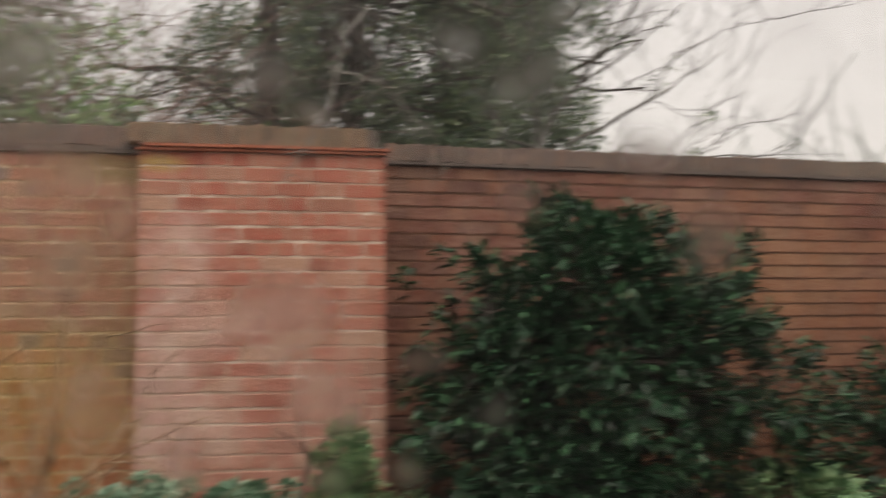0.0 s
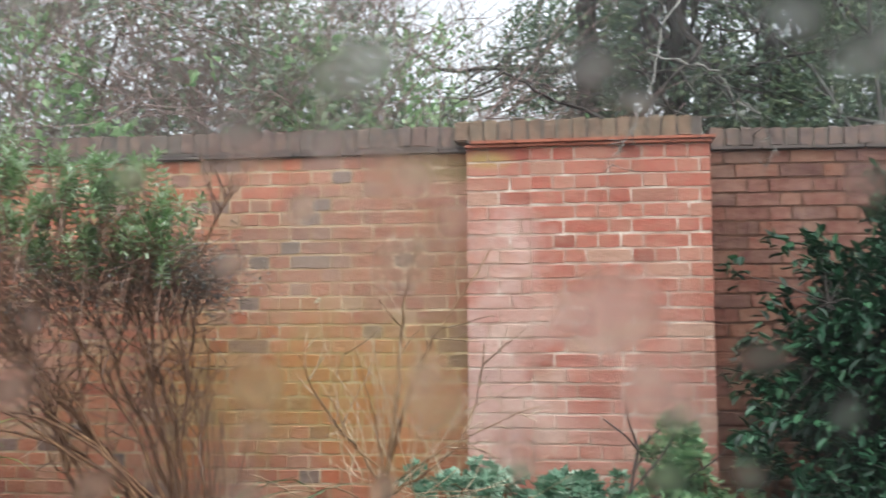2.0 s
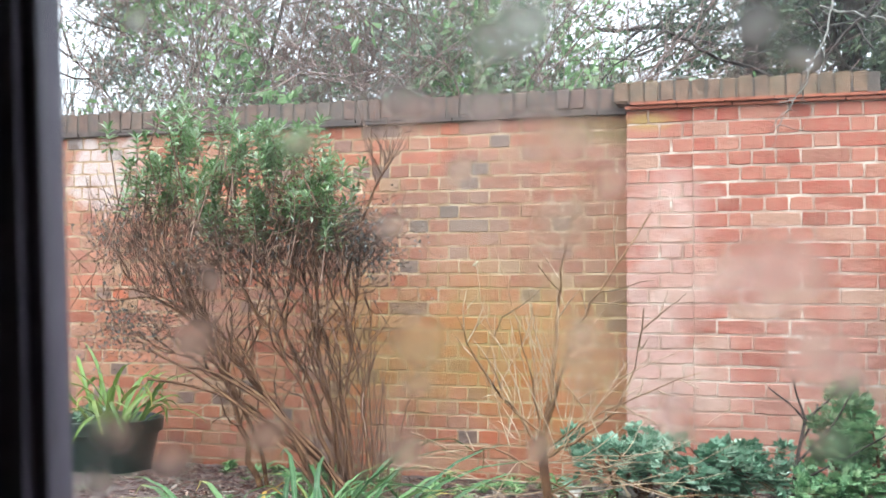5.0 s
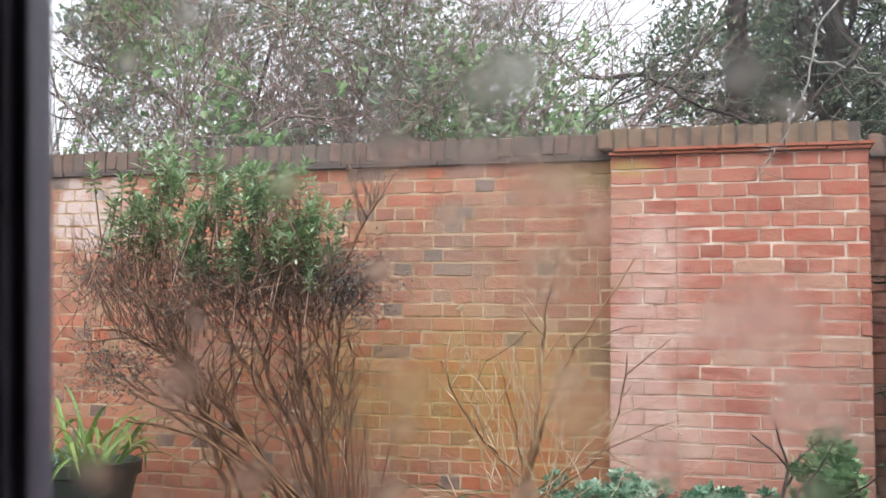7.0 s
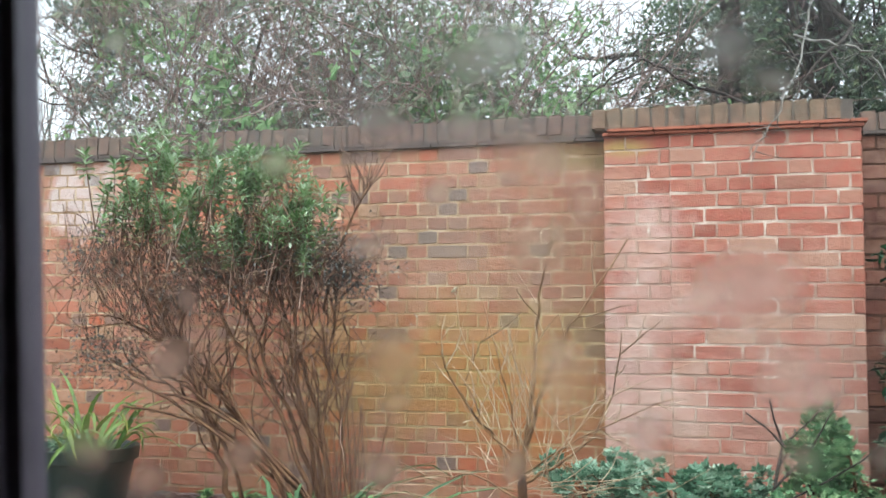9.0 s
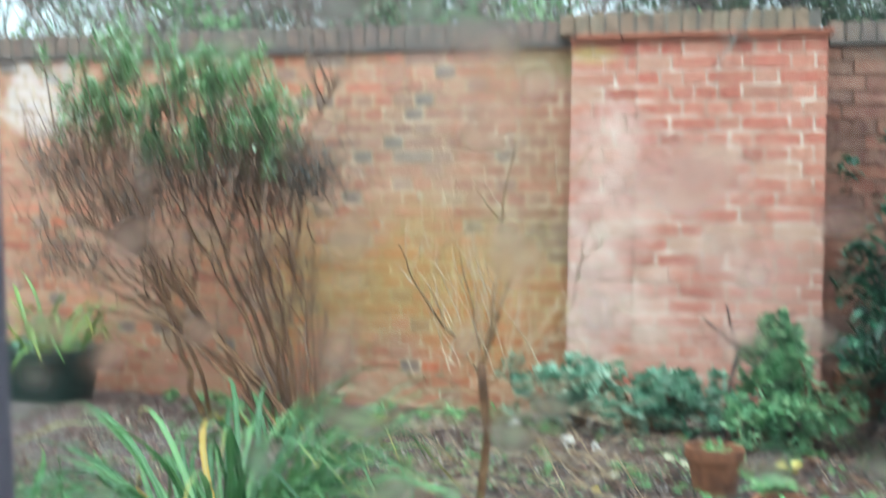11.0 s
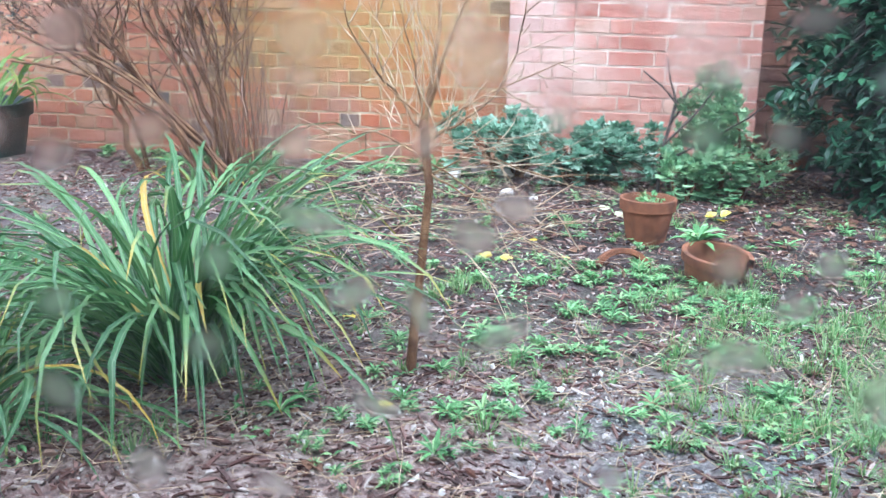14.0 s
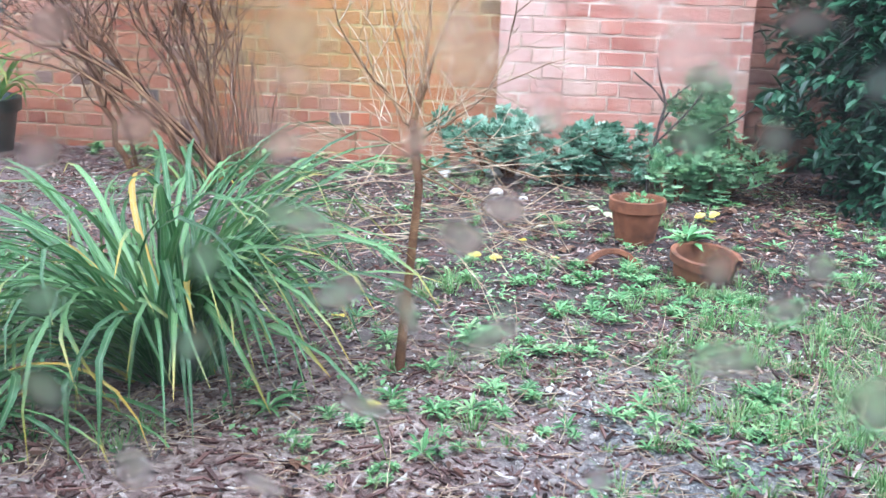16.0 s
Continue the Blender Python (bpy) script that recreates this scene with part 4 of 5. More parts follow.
bush("evergreen_bush", pose(2.22, -0.60, -0.03), "dense dark green glossy-leaved evergreen bush against the wall", (0.98, 0.66, 0.86), 21,
     M_LEAF_CAMELLIA, 0.078, 0.038, 13500, M_BARK_DARK, 11, 0.35, "evergreen bushes", gaps=0.16)
bush("evergreen_bush", pose(4.15, -0.35, -0.03), "low dark green evergreen bush against the wall", (0.62, 0.45, 0.50), 22,
     M_LEAF_CAMELLIA, 0.075, 0.036, 2600, M_BARK_DARK, 8, 0.35, "evergreen bushes")
bush("evergreen_bush", pose(1.92, -0.92, -0.03), "low skirt of dark green glossy evergreen leaves", (0.50, 0.36, 0.26), 29,
     M_LEAF_CAMELLIA, 0.072, 0.036, 3400, M_BARK_DARK, 8, 0.2, "evergreen bushes")
bush("low_bush", pose(3.05, -0.75, -0.03), "low green leafy plant in the shaded bed", (0.55, 0.35, 0.16), 23,
     M_LEAF_ROSE, 0.07, 0.05, 900, M_BARK_BROWN, 7, 0.4)
bush("lobed_leaf_bush", pose(1.03, -0.72, -0.03), "loose green lobed-leaf bush in front of the pier", (0.30, 0.25, 0.29), 24,
     M_LEAF_ROSE, 0.046, 0.050, 1500, M_BARK_BROWN, 14, 0.08, gaps=0.33, palmate=True)
bush("lobed_leaf_bush", pose(0.90, -0.86, -0.03), "low leafy shoots at the foot of the lobed-leaf bush", (0.22, 0.15, 0.15), 30,
     M_LEAF_ROSE, 0.046, 0.048, 380, M_BARK_BROWN, 7, 0.10, gaps=0.3, palmate=True)
bush("blue_green_plant", pose(0.42, -0.62, -0.03), "low blue-green scalloped-leaf plant at the foot of the pier", (0.40, 0.26, 0.18), 25,
     M_LEAF_BLUE, 0.050, 0.054, 1350, M_BARK_BROWN, 11, 0.15, "blue-green plants", gaps=0.33, palmate=True)
bush("blue_green_plant", pose(0.04, -0.42, -0.03), "sparse blue-green scalloped-leaf plant by the pier corner", (0.34, 0.22, 0.16), 31,
     M_LEAF_BLUE, 0.046, 0.050, 760, M_BARK_BROWN, 9, 0.12, "blue-green plants", gaps=0.36, palmate=True)
bush("pot_seedlings", pose(1.42, 0.02, 0.21), "green seedling growing in the shaded pot", (0.08, 0.08, 0.06), 26, M_LEAF_ROSE, 0.045, 0.03, 60, M_BARK_BROWN, 3, 0.2)
bush("pot_seedlings", pose(0.68, -1.61, 0.105), "sparse green seedlings growing in the terracotta pot", (0.06, 0.06, 0.025), 27, M_LEAF_WEED, 0.03, 0.018, 60, M_BARK_BROWN, 3, 0.2)
bush("planter_weeds", pose(-2.80, -0.52, 0.20), "small grey-green weeds growing in the planter", (0.14, 0.14, 0.05), 28, M_LEAF_BLUE, 0.03, 0.02, 240, M_BARK_BROWN, 4, 0.2)

# a pruned bare stem in front of the pier
V, F = [], []
r = random.Random(3)
p = stem(V, F, r, (0, 0, -0.03), (0.0, 0, 1), 0.44, 0.009, 0.007, 5, 0.05)
for w, ln in (((-0.55, 0, 0.9), 0.20), ((-0.12, 0.1, 1), 0.21), ((0.75, 0.0, 0.8), 0.22), ((0.5, 0.2, 0.6), 0.20)):
    stem(V, F, r, p[-1] if w[2] > 0.65 else p[-2], w, ln, 0.0058, 0.0040, 4, 0.10)
for w, ln, z in (((0.9, -0.1, 0.45), 0.5, 2), ((0.8, 0.2, 0.7), 0.45, 3)):
    stem(V, F, r, p[z], w, ln, 0.006, 0.003, 6, 0.10)
tagged(raw("pruned_stem", V, F, M_BARK_DARK, smooth=True), "pruned bare brown stem in front of the pier", "shrub").matrix_world = pose(0.745, -0.84, ground_z(0.745, -0.84))

# ---- the large twiggy shrub ----
def twiggy_shrub():
    r = random.Random(14)
    ob = tagged(empty("twiggy_shrub", pose(-1.27, -0.92, -0.04)), "tall twiggy shrub with bare brown stems and a green top", "shrub")
    V, F = [], []
    TV, TF = [], []
    G, GF = [], []
    D, DF = [], []
    # main stems: foot x, then a bend and an end (x, z), and the thickness at the foot
    ways = [(0.06, -0.28, 0.52, -1.12, 1.02, 0.0150), (0.00, -0.36, 0.60, -0.78, 0.92, 0.0130), (-0.34, -0.44, 0.40, -0.68, 1.12, 0.0170), (0.10, -0.10, 0.52, -0.48, 1.20, 0.0140),
            (0.13, -0.04, 0.50, -0.04, 1.24, 0.0125), (0.17, 0.08, 0.45, 0.11, 1.18, 0.0120), (0.08, -0.14, 0.66, -0.82, 1.28, 0.0130), (0.11, -0.02, 0.58, -0.22, 1.34, 0.0125),
            (0.03, -0.30, 0.42, -0.95, 0.72, 0.0110), (0.15, 0.02, 0.62, -0.34, 1.40, 0.0110), (-0.30, -0.42, 0.52, -0.92, 1.22, 0.0120), (0.19, 0.20, 0.50, 0.02, 1.02, 0.0100)]
    for fx, mx, mz, ex, ez, rad in ways:
        foot, g = Vector((fx, r.uniform(-0.10, 0.10), -0.02)), Vector((ex, r.uniform(-0.12, 0.16), ez))
        mid = Vector((mx + (mx - (fx + ex) / 2) * 0.5, r.uniform(-0.12, 0.12), mz + (mz - ez / 2) * 0.5))
        pts = []
        for i in range(13):
            t = i / 12
            q = foot * (1 - t) ** 2 + mid * 2 * t * (1 - t) + g * t * t
            pts.append(q + ball_way(r) * 0.017 * (0 < i))
        tube(V, F, pts, [rad * (1 - 0.62 * i / 12) for i in range(13)], 7)
        # knotty side limbs that fork off in the upper half
        for i in range(5, 13):
            for _ in range(2):
                w = (pts[i] - pts[i - 1]).normalized() * 0.9 + ball_way(r) * 0.8 + Vector((0, 0, 0.25))
                sp = stem(V, F, r, pts[i], w, r.uniform(0.16, 0.42), rad * 0.36, rad * 0.16, 5, 0.20, 0.05, 4)
                for q in sp[2:]:
                    stem(TV, TF, r, q, ball_way(r) + Vector((0, 0, 0.45)), r.uniform(0.08, 0.26), 0.0026, 0.001, 4, 0.24, 0.03, 3)
    # dense dark tangle under the green top
    for _ in range(520):
        c = Vector((r.gauss(-0.38, 0.26), r.gauss(0.05, 0.14), r.gauss(1.17, 0.10)))
        stem(TV, TF, r, c, ball_way(r) + Vector((0, 0, 0.35)), r.uniform(0.10, 0.28), 0.0026, 0.001, 4, 0.3, 0.02, 3)
        for _ in range(4):
            leaf(D, DF, c + ball_way(r) * 0.06, ball_way(r), r.uniform(0.010, 0.022), 0.011, 0.2, 0.1)
    # bristling bare shoots on the left flank
    for _ in range(190):
        c = Vector((r.gauss(-0.92, 0.15), r.gauss(0.0, 0.10), r.gauss(1.10, 0.14)))
        stem(TV, TF, r, c, Vector((r.gauss(-0.35, 0.5), r.gauss(0, 0.4), 0.8)), r.uniform(0.12, 0.36), 0.0026, 0.001, 5, 0.14, 0.02, 3)
    # sprays of tiny dark leaves at the flanks
    for cx, cz, sx, sz, n, per in ((0.10, 1.20, 0.10, 0.07, 190, 10), (-1.08, 1.26, 0.09, 0.09, 110, 9), (-1.06, 0.76, 0.12, 0.09, 120, 9), (-0.72, 1.02, 0.12, 0.06, 70, 7), (0.28, 1.16, 0.09, 0.07, 50, 8)):
        for _ in range(n):
            c = Vector((r.gauss(cx, sx), r.gauss(0.03, 0.08), r.gauss(cz, sz)))
            stem(TV, TF, r, c, ball_way(r), r.uniform(0.06, 0.18), 0.002, 0.001, 4, 0.3, 0.0, 3)
            for _ in range(per):
                leaf(D, DF, c + ball_way(r) * 0.05, ball_way(r), r.uniform(0.010, 0.022), 0.012, 0.2, 0.1)
    # whorls of narrow green leaves at the top, crowded to one side and ragged along the upper edge
    done = 0
    while done < 205:
        x = r.uniform(-1.02, 0.06)
        top = 1.76 + 0.13 * math.exp(-((x + 0.80) / 0.12) ** 2) - 2.2 * max(0.0, x + 0.07) - 1.2 * max(0.0, -0.92 - x)
        low = 1.22 + 0.40 * max(0.0, -0.55 - x)
        z = low + (top - low) * r.random() ** 0.75
        if r.random() > (0.55 if x < -0.6 else 1.0) or noise.noise((x * 4.5, z * 4.5, 2.0)) < -0.34:
            continue
        done += 1
        c = Vector((x, r.gauss(0.0, 0.13), z + r.gauss(0, 0.03)))
        up = (Vector((0, 0, 1)) + ball_way(r) * 0.40).normalized()
        tube(TV, TF, [c - up * r.uniform(0.14, 0.34) + ball_way(r) * 0.02, c - up * 0.05, c], [0.0042, 0.003, 0.002], 4)
        size = r.uniform(0.75, 1.15)
        for ring in range(5):
            for k in range(6):
                w = up * (-0.15 + 0.33 * ring) + (up.orthogonal().normalized() @ Matrix.Rotation(k * 1.05 + ring * 0.5 + r.uniform(-0.2, 0.2), 3, up))
                broad(G, GF, c - up * 0.022 * (4 - ring), w, size * r.uniform(0.042, 0.066), 0.015, 0.2, 0.2)
    # one leafy sprig apart on the flank
    for _ in range(9):
        c = Vector((r.gauss(0.04, 0.05), r.gauss(-0.05, 0.04), r.gauss(1.45, 0.025)))
        for k in range(14):
            broad(G, GF, c, ball_way(r) + Vector((0.5, 0, 0.3)), r.uniform(0.035, 0.055), 0.014, 0.2, 0.2)
    # the side shoot that rises on the right, with a tuft of fine twigs
    pts = [Vector(q) for q in ((0.06, 0.05, 1.0), (0.12, 0.05, 1.24), (0.20, 0.05, 1.44), (0.28, 0.05, 1.58))]
    tube(V, F, pts, [0.008, 0.007, 0.006, 0.005], 5)
    for _ in range(26):
        q = pts[-1].lerp(pts[-2], r.random() * 0.9)
        sp = stem(TV, TF, r, q, Vector((r.gauss(0.1, 0.38), r.gauss(0, 0.4), 0.9)), r.uniform(0.14, 0.34) + 0.22 * r.random() ** 2, 0.0024, 0.001, 6, 0.20, 0.05, 3)
        stem(TV, TF, r, sp[3], ball_way(r) + Vector((0, 0, 0.5)), r.uniform(0.06, 0.16), 0.0016, 0.0008, 4, 0.2, 0, 3)
    # old stems that arch to the ground
    for k in range(5):
        g = [Vector((r.uniform(-0.95, -0.35), r.uniform(-0.2, 0.0), r.uniform(0.5, 0.78))), Vector((r.uniform(-0.3, -0.1), -0.14, r.uniform(0.42, 0.6))), Vector((r.uniform(0.05, 0.3), r.uniform(-0.25, -0.1), -0.02))]
        q = [g[0] * (1 - t) ** 2 + g[1] * 2 * t * (1 - t) + g[2] * t * t + ball_way(r) * 0.006 for t in [n / 10 for n in range(11)]]
        tube(V, F, q, [0.006 + 0.0004 * n for n in range(11)], 5)
    # dry upright twigs at the foot
    for _ in range(80):
        f = Vector((r.gauss(0.14, 0.10), r.gauss(0.05, 0.10), 0))
        stem(TV, TF, r, f, Vector((r.gauss(0, 0.2), r.gauss(0, 0.2), 1)), r.uniform(0.25, 0.7), 0.0028, 0.001, 5, 0.08, 0, 3)
    raw("stems", V, F, M_BARK_BROWN, ob, smooth=True)
    raw("twigs", TV, TF, M_TWIG_RED, ob)
    raw("green_leaves", G, GF, M_LEAF_SHRUB, ob, "pale green whorled leaves")
    raw("small_leaves", D, DF, M_LEAF_DARKTWIG, ob, "tiny dark grey-green leaves")
    return ob


twiggy_shrub()

# ---- the small bare tree in the bed ----
def small_tree():
    r = random.Random(6)
    ob = tagged(empty("small_bare_tree", pose(0.105, -3.08, ground_z(0.105, -3.08) - 0.045)), "small bare fruit tree with tan shoots in the mulch", "tree")
    V, F = [], []
    tube(V, F, [Vector(q) for q in ((0, 0, 0), (0.010, 0, 0.15), (0.022, 0.01, 0.30), (0.037, 0.02, 0.48), (0.026, 0.02, 0.56), (0.020, 0.02, 0.63))],
         [0.014, 0.0110, 0.010, 0.0095, 0.0105, 0.009], 8)
    raw("trunk", V, F, M_BARK_BROWN, ob, smooth=True)
    V, F = [], []
    TV, TF = [], []
    # each limb: the height of its fork, then bends (x, z) to its tip, and its thickness
    limbs = [(0.62, ((0.046, 0.78), (0.049, 0.93), (0.060, 0.99), (0.099, 1.155)), 0.0065), (0.62, ((0.065, 0.76), (0.103, 0.873), (0.146, 0.948), (0.255, 1.114)), 0.0065),
             (0.60, ((-0.037, 0.671), (-0.100, 0.735), (-0.138, 0.80), (-0.150, 0.89)), 0.0060), (0.58, ((0.090, 0.62), (0.169, 0.68), (0.215, 0.773), (0.249, 0.911)), 0.0050),
             (0.63, ((-0.060, 0.70), (-0.105, 0.80), (-0.049, 0.93)), 0.0030), (0.63, ((0.0, 0.75), (-0.02, 0.86), (-0.085, 1.05)), 0.0030),
             (0.60, ((0.12, 0.67), (0.22, 0.72), (0.36, 0.78)), 0.0032), (0.55, ((-0.08, 0.60), (-0.16, 0.585), (-0.27, 0.62)), 0.0030),
             (0.52, ((0.12, 0.47), (0.26, 0.44), (0.43, 0.44)), 0.0032), (0.54, ((0.10, 0.50), (0.24, 0.40), (0.38, 0.42)), 0.0028), (0.50, ((0.13, 0.56), (0.30, 0.51), (0.47, 0.52)), 0.0026)]
    for z, bends, rad in limbs:
        pts = [Vector((0.022, 0.02, z))] + [Vector((x, 0.02 + r.uniform(-0.05, 0.07) * (i + 1) / 2, zz)) for i, (x, zz) in enumerate(bends)]
        fine = [a.lerp(b, k / 3) + ball_way(r) * 0.004 for a, b in zip(pts, pts[1:]) for k in range(3)] + [pts[-1]]
        tube(V, F, fine, [rad * 0.9 * (1 - 0.70 * i / (len(fine) - 1)) for i in range(len(fine))], 5)
        for q, nxt in zip(fine[3:], fine[4:]):
            if r.random() < 0.75:
                w = (nxt - q).normalized() + ball_way(r) * 0.8
                sp = stem(TV, TF, r, q, w, r.uniform(0.04, 0.17), 0.0019, 0.0009, 5, 0.10, 0.01, 3)
                if r.random() < 0.4:
                    stem(TV, TF, r, sp[2], w + ball_way(r) * 0.6, r.uniform(0.03, 0.08), 0.0013, 0.0007, 3, 0.1, 0, 3)
    # pale straw-thin shoots: upright ones inside the crown, low ones that trail towards the pots
    for _ in range(30):
        f = Vector((r.gauss(0.05, 0.05), r.gauss(0.02, 0.03), r.uniform(0.58, 0.72)))
        stem(TV, TF, r, f, Vector((r.gauss(0.12, 0.35), r.gauss(0, 0.3), 0.9)), r.uniform(0.14, 0.36), 0.0015, 0.0007, 6, 0.10, 0, 3)
    for _ in range(36):
        a = r.uniform(-0.5, 0.9) if r.random() < 0.72 else r.uniform(2.2, 4.2)
        w = Vector((math.cos(a), math.sin(a) * 0.8, r.uniform(-0.38, 0.22)))
        sp = stem(TV, TF, r, Vector((0.03, 0.02, r.uniform(0.36, 0.62))), w, r.uniform(0.18, 0.52), 0.0014, 0.0007, 8, 0.16, 0.0, 3)
        if r.random() < 0.7:
            stem(TV, TF, r, sp[3], w + ball_way(r) * 0.7, r.uniform(0.1, 0.25), 0.0014, 0.0007, 4, 0.12, 0, 3)
    raw("shoots", V, F, M_BARK_TAN, ob, smooth=True)
    raw("fine_twigs", TV, TF, M_STRAW, ob)


small_tree()

# ---- weeds, grass, mulch, stones ----
def rosette(r, n, length, width):
    V, F = [], []
    for k in range(n):
        a = k * 2.4 + r.uniform(-0.3, 0.3)
        rise = r.uniform(0.25, 1.1)
        broad(V, F, Vector((0.004 * math.cos(a), 0.004 * math.sin(a), 0.002 + 0.001 * k)), (math.cos(a), math.sin(a), rise), length * r.uniform(0.6, 1.1), width * r.uniform(0.8, 1.2), 0.2, 0.35)
    return V, F


r = random.Random(31)
weed_meshes = []
for n, ln, wd in ((18, 0.060, 0.014), (24, 0.050, 0.014), (16, 0.075, 0.013), (26, 0.040, 0.015), (30, 0.055, 0.009), (22, 0.036, 0.012)):
    V, F = rosette(r, n, ln, wd)
    me = bpy.data.meshes.new("weed")
    me.from_pydata(V, [], F)
    me.materials.append(M_LEAF_WEED)
    weed_meshes.append(me)
WEEDS = [(0.62, -1.83), (0.70, -1.95), (0.60, -2.05), (0.66, -2.16), (0.55, -2.2), (0.84, -1.86), (0.80, -2.10), (0.44, -2.42), (0.50, -2.60),
         (0.28, -2.80), (0.33, -2.86), (0.24, -2.74), (0.36, -2.78), (0.16, -3.12), (0.22, -3.05), (0.62, -3.02), (0.70, -3.06), (0.57, -3.10), (0.82, -2.98),
         (0.98, -2.92), (0.86, -3.08), (0.02, -2.78), (0.0, -2.58), (-0.06, -3.22), (-0.02, -3.25), (-0.12, -3.18), (0.12, -3.24), (-0.2, -3.14), (0.72, -2.40),
         (0.9, -2.45), (1.05, -2.5), (0.32, -2.1), (0.45, -1.92), (1.15, -2.2), (1.3, -1.9), (1.5, -1.6), (1.2, -1.5), (1.4, -1.25), (-0.35, -2.3),
         (-0.2, -1.8), (-0.05, -1.6), (0.12, -1.35), (-0.3, -1.3), (-0.5, -0.9), (-0.75, -0.7), (-0.2, -1.0), (0.15, -2.15), (-0.05, -2.3), (-1.6, -1.0), (-1.9, -0.5),
         (-0.9, -0.4), (-0.55, -0.35), (-0.4, -0.55), (-1.25, -2.3), (-0.9, -2.7), (0.95, -1.78)]
BIG_WEEDS = [(0.593, -2.406), (0.66, -2.33), (0.697, -2.145), (0.63, -2.22), (0.917, -2.355), (0.98, -2.33), (0.339, -3.21), (0.37, -3.15), (0.30, -3.25), (0.294, -3.419), (0.11, -3.604),
             (0.16, -3.58), (0.56, -3.294), (0.657, -3.327), (0.812, -3.28), (0.948, -3.074), (0.469, -2.86), (0.71, -3.028), (0.453, -2.546), (1.114, -2.041), (0.50, -2.30),
             (0.55, -2.55), (0.75, -2.50), (0.64, -2.06), (0.83, -2.42), (-0.02, -3.50), (0.47, -2.12)]
for x, y in BIG_WEEDS:
    for k in range(5):
        xx, yy = x + r.gauss(0, 0.034), y + r.gauss(0, 0.036)
        w = new("weed", r.choice(weed_meshes))
        w.matrix_world = pose(xx, yy, ground_z(xx, yy) + 0.004, r.uniform(-12, 12), r.uniform(-12, 12), r.uniform(0, 360)) @ Matrix.Scale(r.uniform(0.35, 0.72) * (0.62 if y < -3.3 else 1.0), 4)
        tagged(w, "leafy bright green weed growing in the mulch", "weed", "weeds in the bed")
for i, (x, y) in enumerate(WEEDS):
    y -= 0.13
    for k in range(1):
        xx, yy = x + r.gauss(0, 0.05), y + r.gauss(0, 0.05)
        w = new("weed", r.choice(weed_meshes))
        s = r.uniform(0.35, 0.95)
        w.matrix_world = pose(xx, yy, ground_z(xx, yy), r.uniform(-8, 8), r.uniform(-8, 8), r.uniform(0, 360)) @ Matrix.Scale(s, 4)
        tagged(w, "small bright green weed growing in the mulch", "weed", "weeds in the bed")

for _ in range(240):
    xx, yy = r.uniform(-0.2, 1.9), r.uniform(-3.55, -0.9)
    if noise.noise((xx * 2.2, yy * 2.2, 12)) + 0.25 * r.gauss(0, 1) < 0.0:
        continue
    w = new("weed", r.choice(weed_meshes))
    w.matrix_world = pose(xx, yy, ground_z(xx, yy), r.uniform(-8, 8), r.uniform(-8, 8), r.uniform(0, 360)) @ Matrix.Scale(r.uniform(0.2, 0.75), 4)
    tagged(w, "tiny bright green weed seedling in the mulch", "weed", "weeds in the bed")

# small leafy weeds along the foot of the wall
for _ in range(46):
    xx, yy = r.uniform(-2.2, 0.0), r.uniform(-0.62, -0.08)
    w = new("weed", r.choice(weed_meshes))
    w.matrix_world = pose(xx, yy, ground_z(xx, yy), r.uniform(-15, 15), r.uniform(-15, 15), r.uniform(0, 360)) @ Matrix.Scale(r.uniform(0.5, 1.5), 4)
    tagged(w, "leafy green weed at the foot of the brick wall", "weed", "weeds in the bed")

# a fresh green rosette at the broken pot
V, F = rosette(r, 30, 0.09, 0.022)
pl = raw("young_plant", V, F, M_LEAF_WEED)
pl.matrix_world = pose(0.83, -2.02, ground_z(0.83, -2.02) + 0.085)
tagged(pl, "bright green young plant growing beside the broken pot", "plant")


def grass_density(x, y):
    y += 0.14
    d = 0.05
    d += 1.0 * math.exp(-(((x - 1.15) / 0.36) ** 2 + ((y + 2.90) / 0.65) ** 2))
    d += 1.6 * math.exp(-(((x - 0.11) / 0.09) ** 2 + ((y + 2.20) / 0.11) ** 2))
    d += 0.7 * math.exp(-(((x - 0.93) / 0.16) ** 2 + ((y + 2.2) / 0.10) ** 2))
    d += 0.14 * math.exp(-(((x - 1.5) / 0.5) ** 2 + ((y + 2.0) / 0.6) ** 2))
    return 0.7 * d * (0.25 + 1.3 * max(0.0, 0.45 + noise.noise((x * 4, y * 4, 5))))


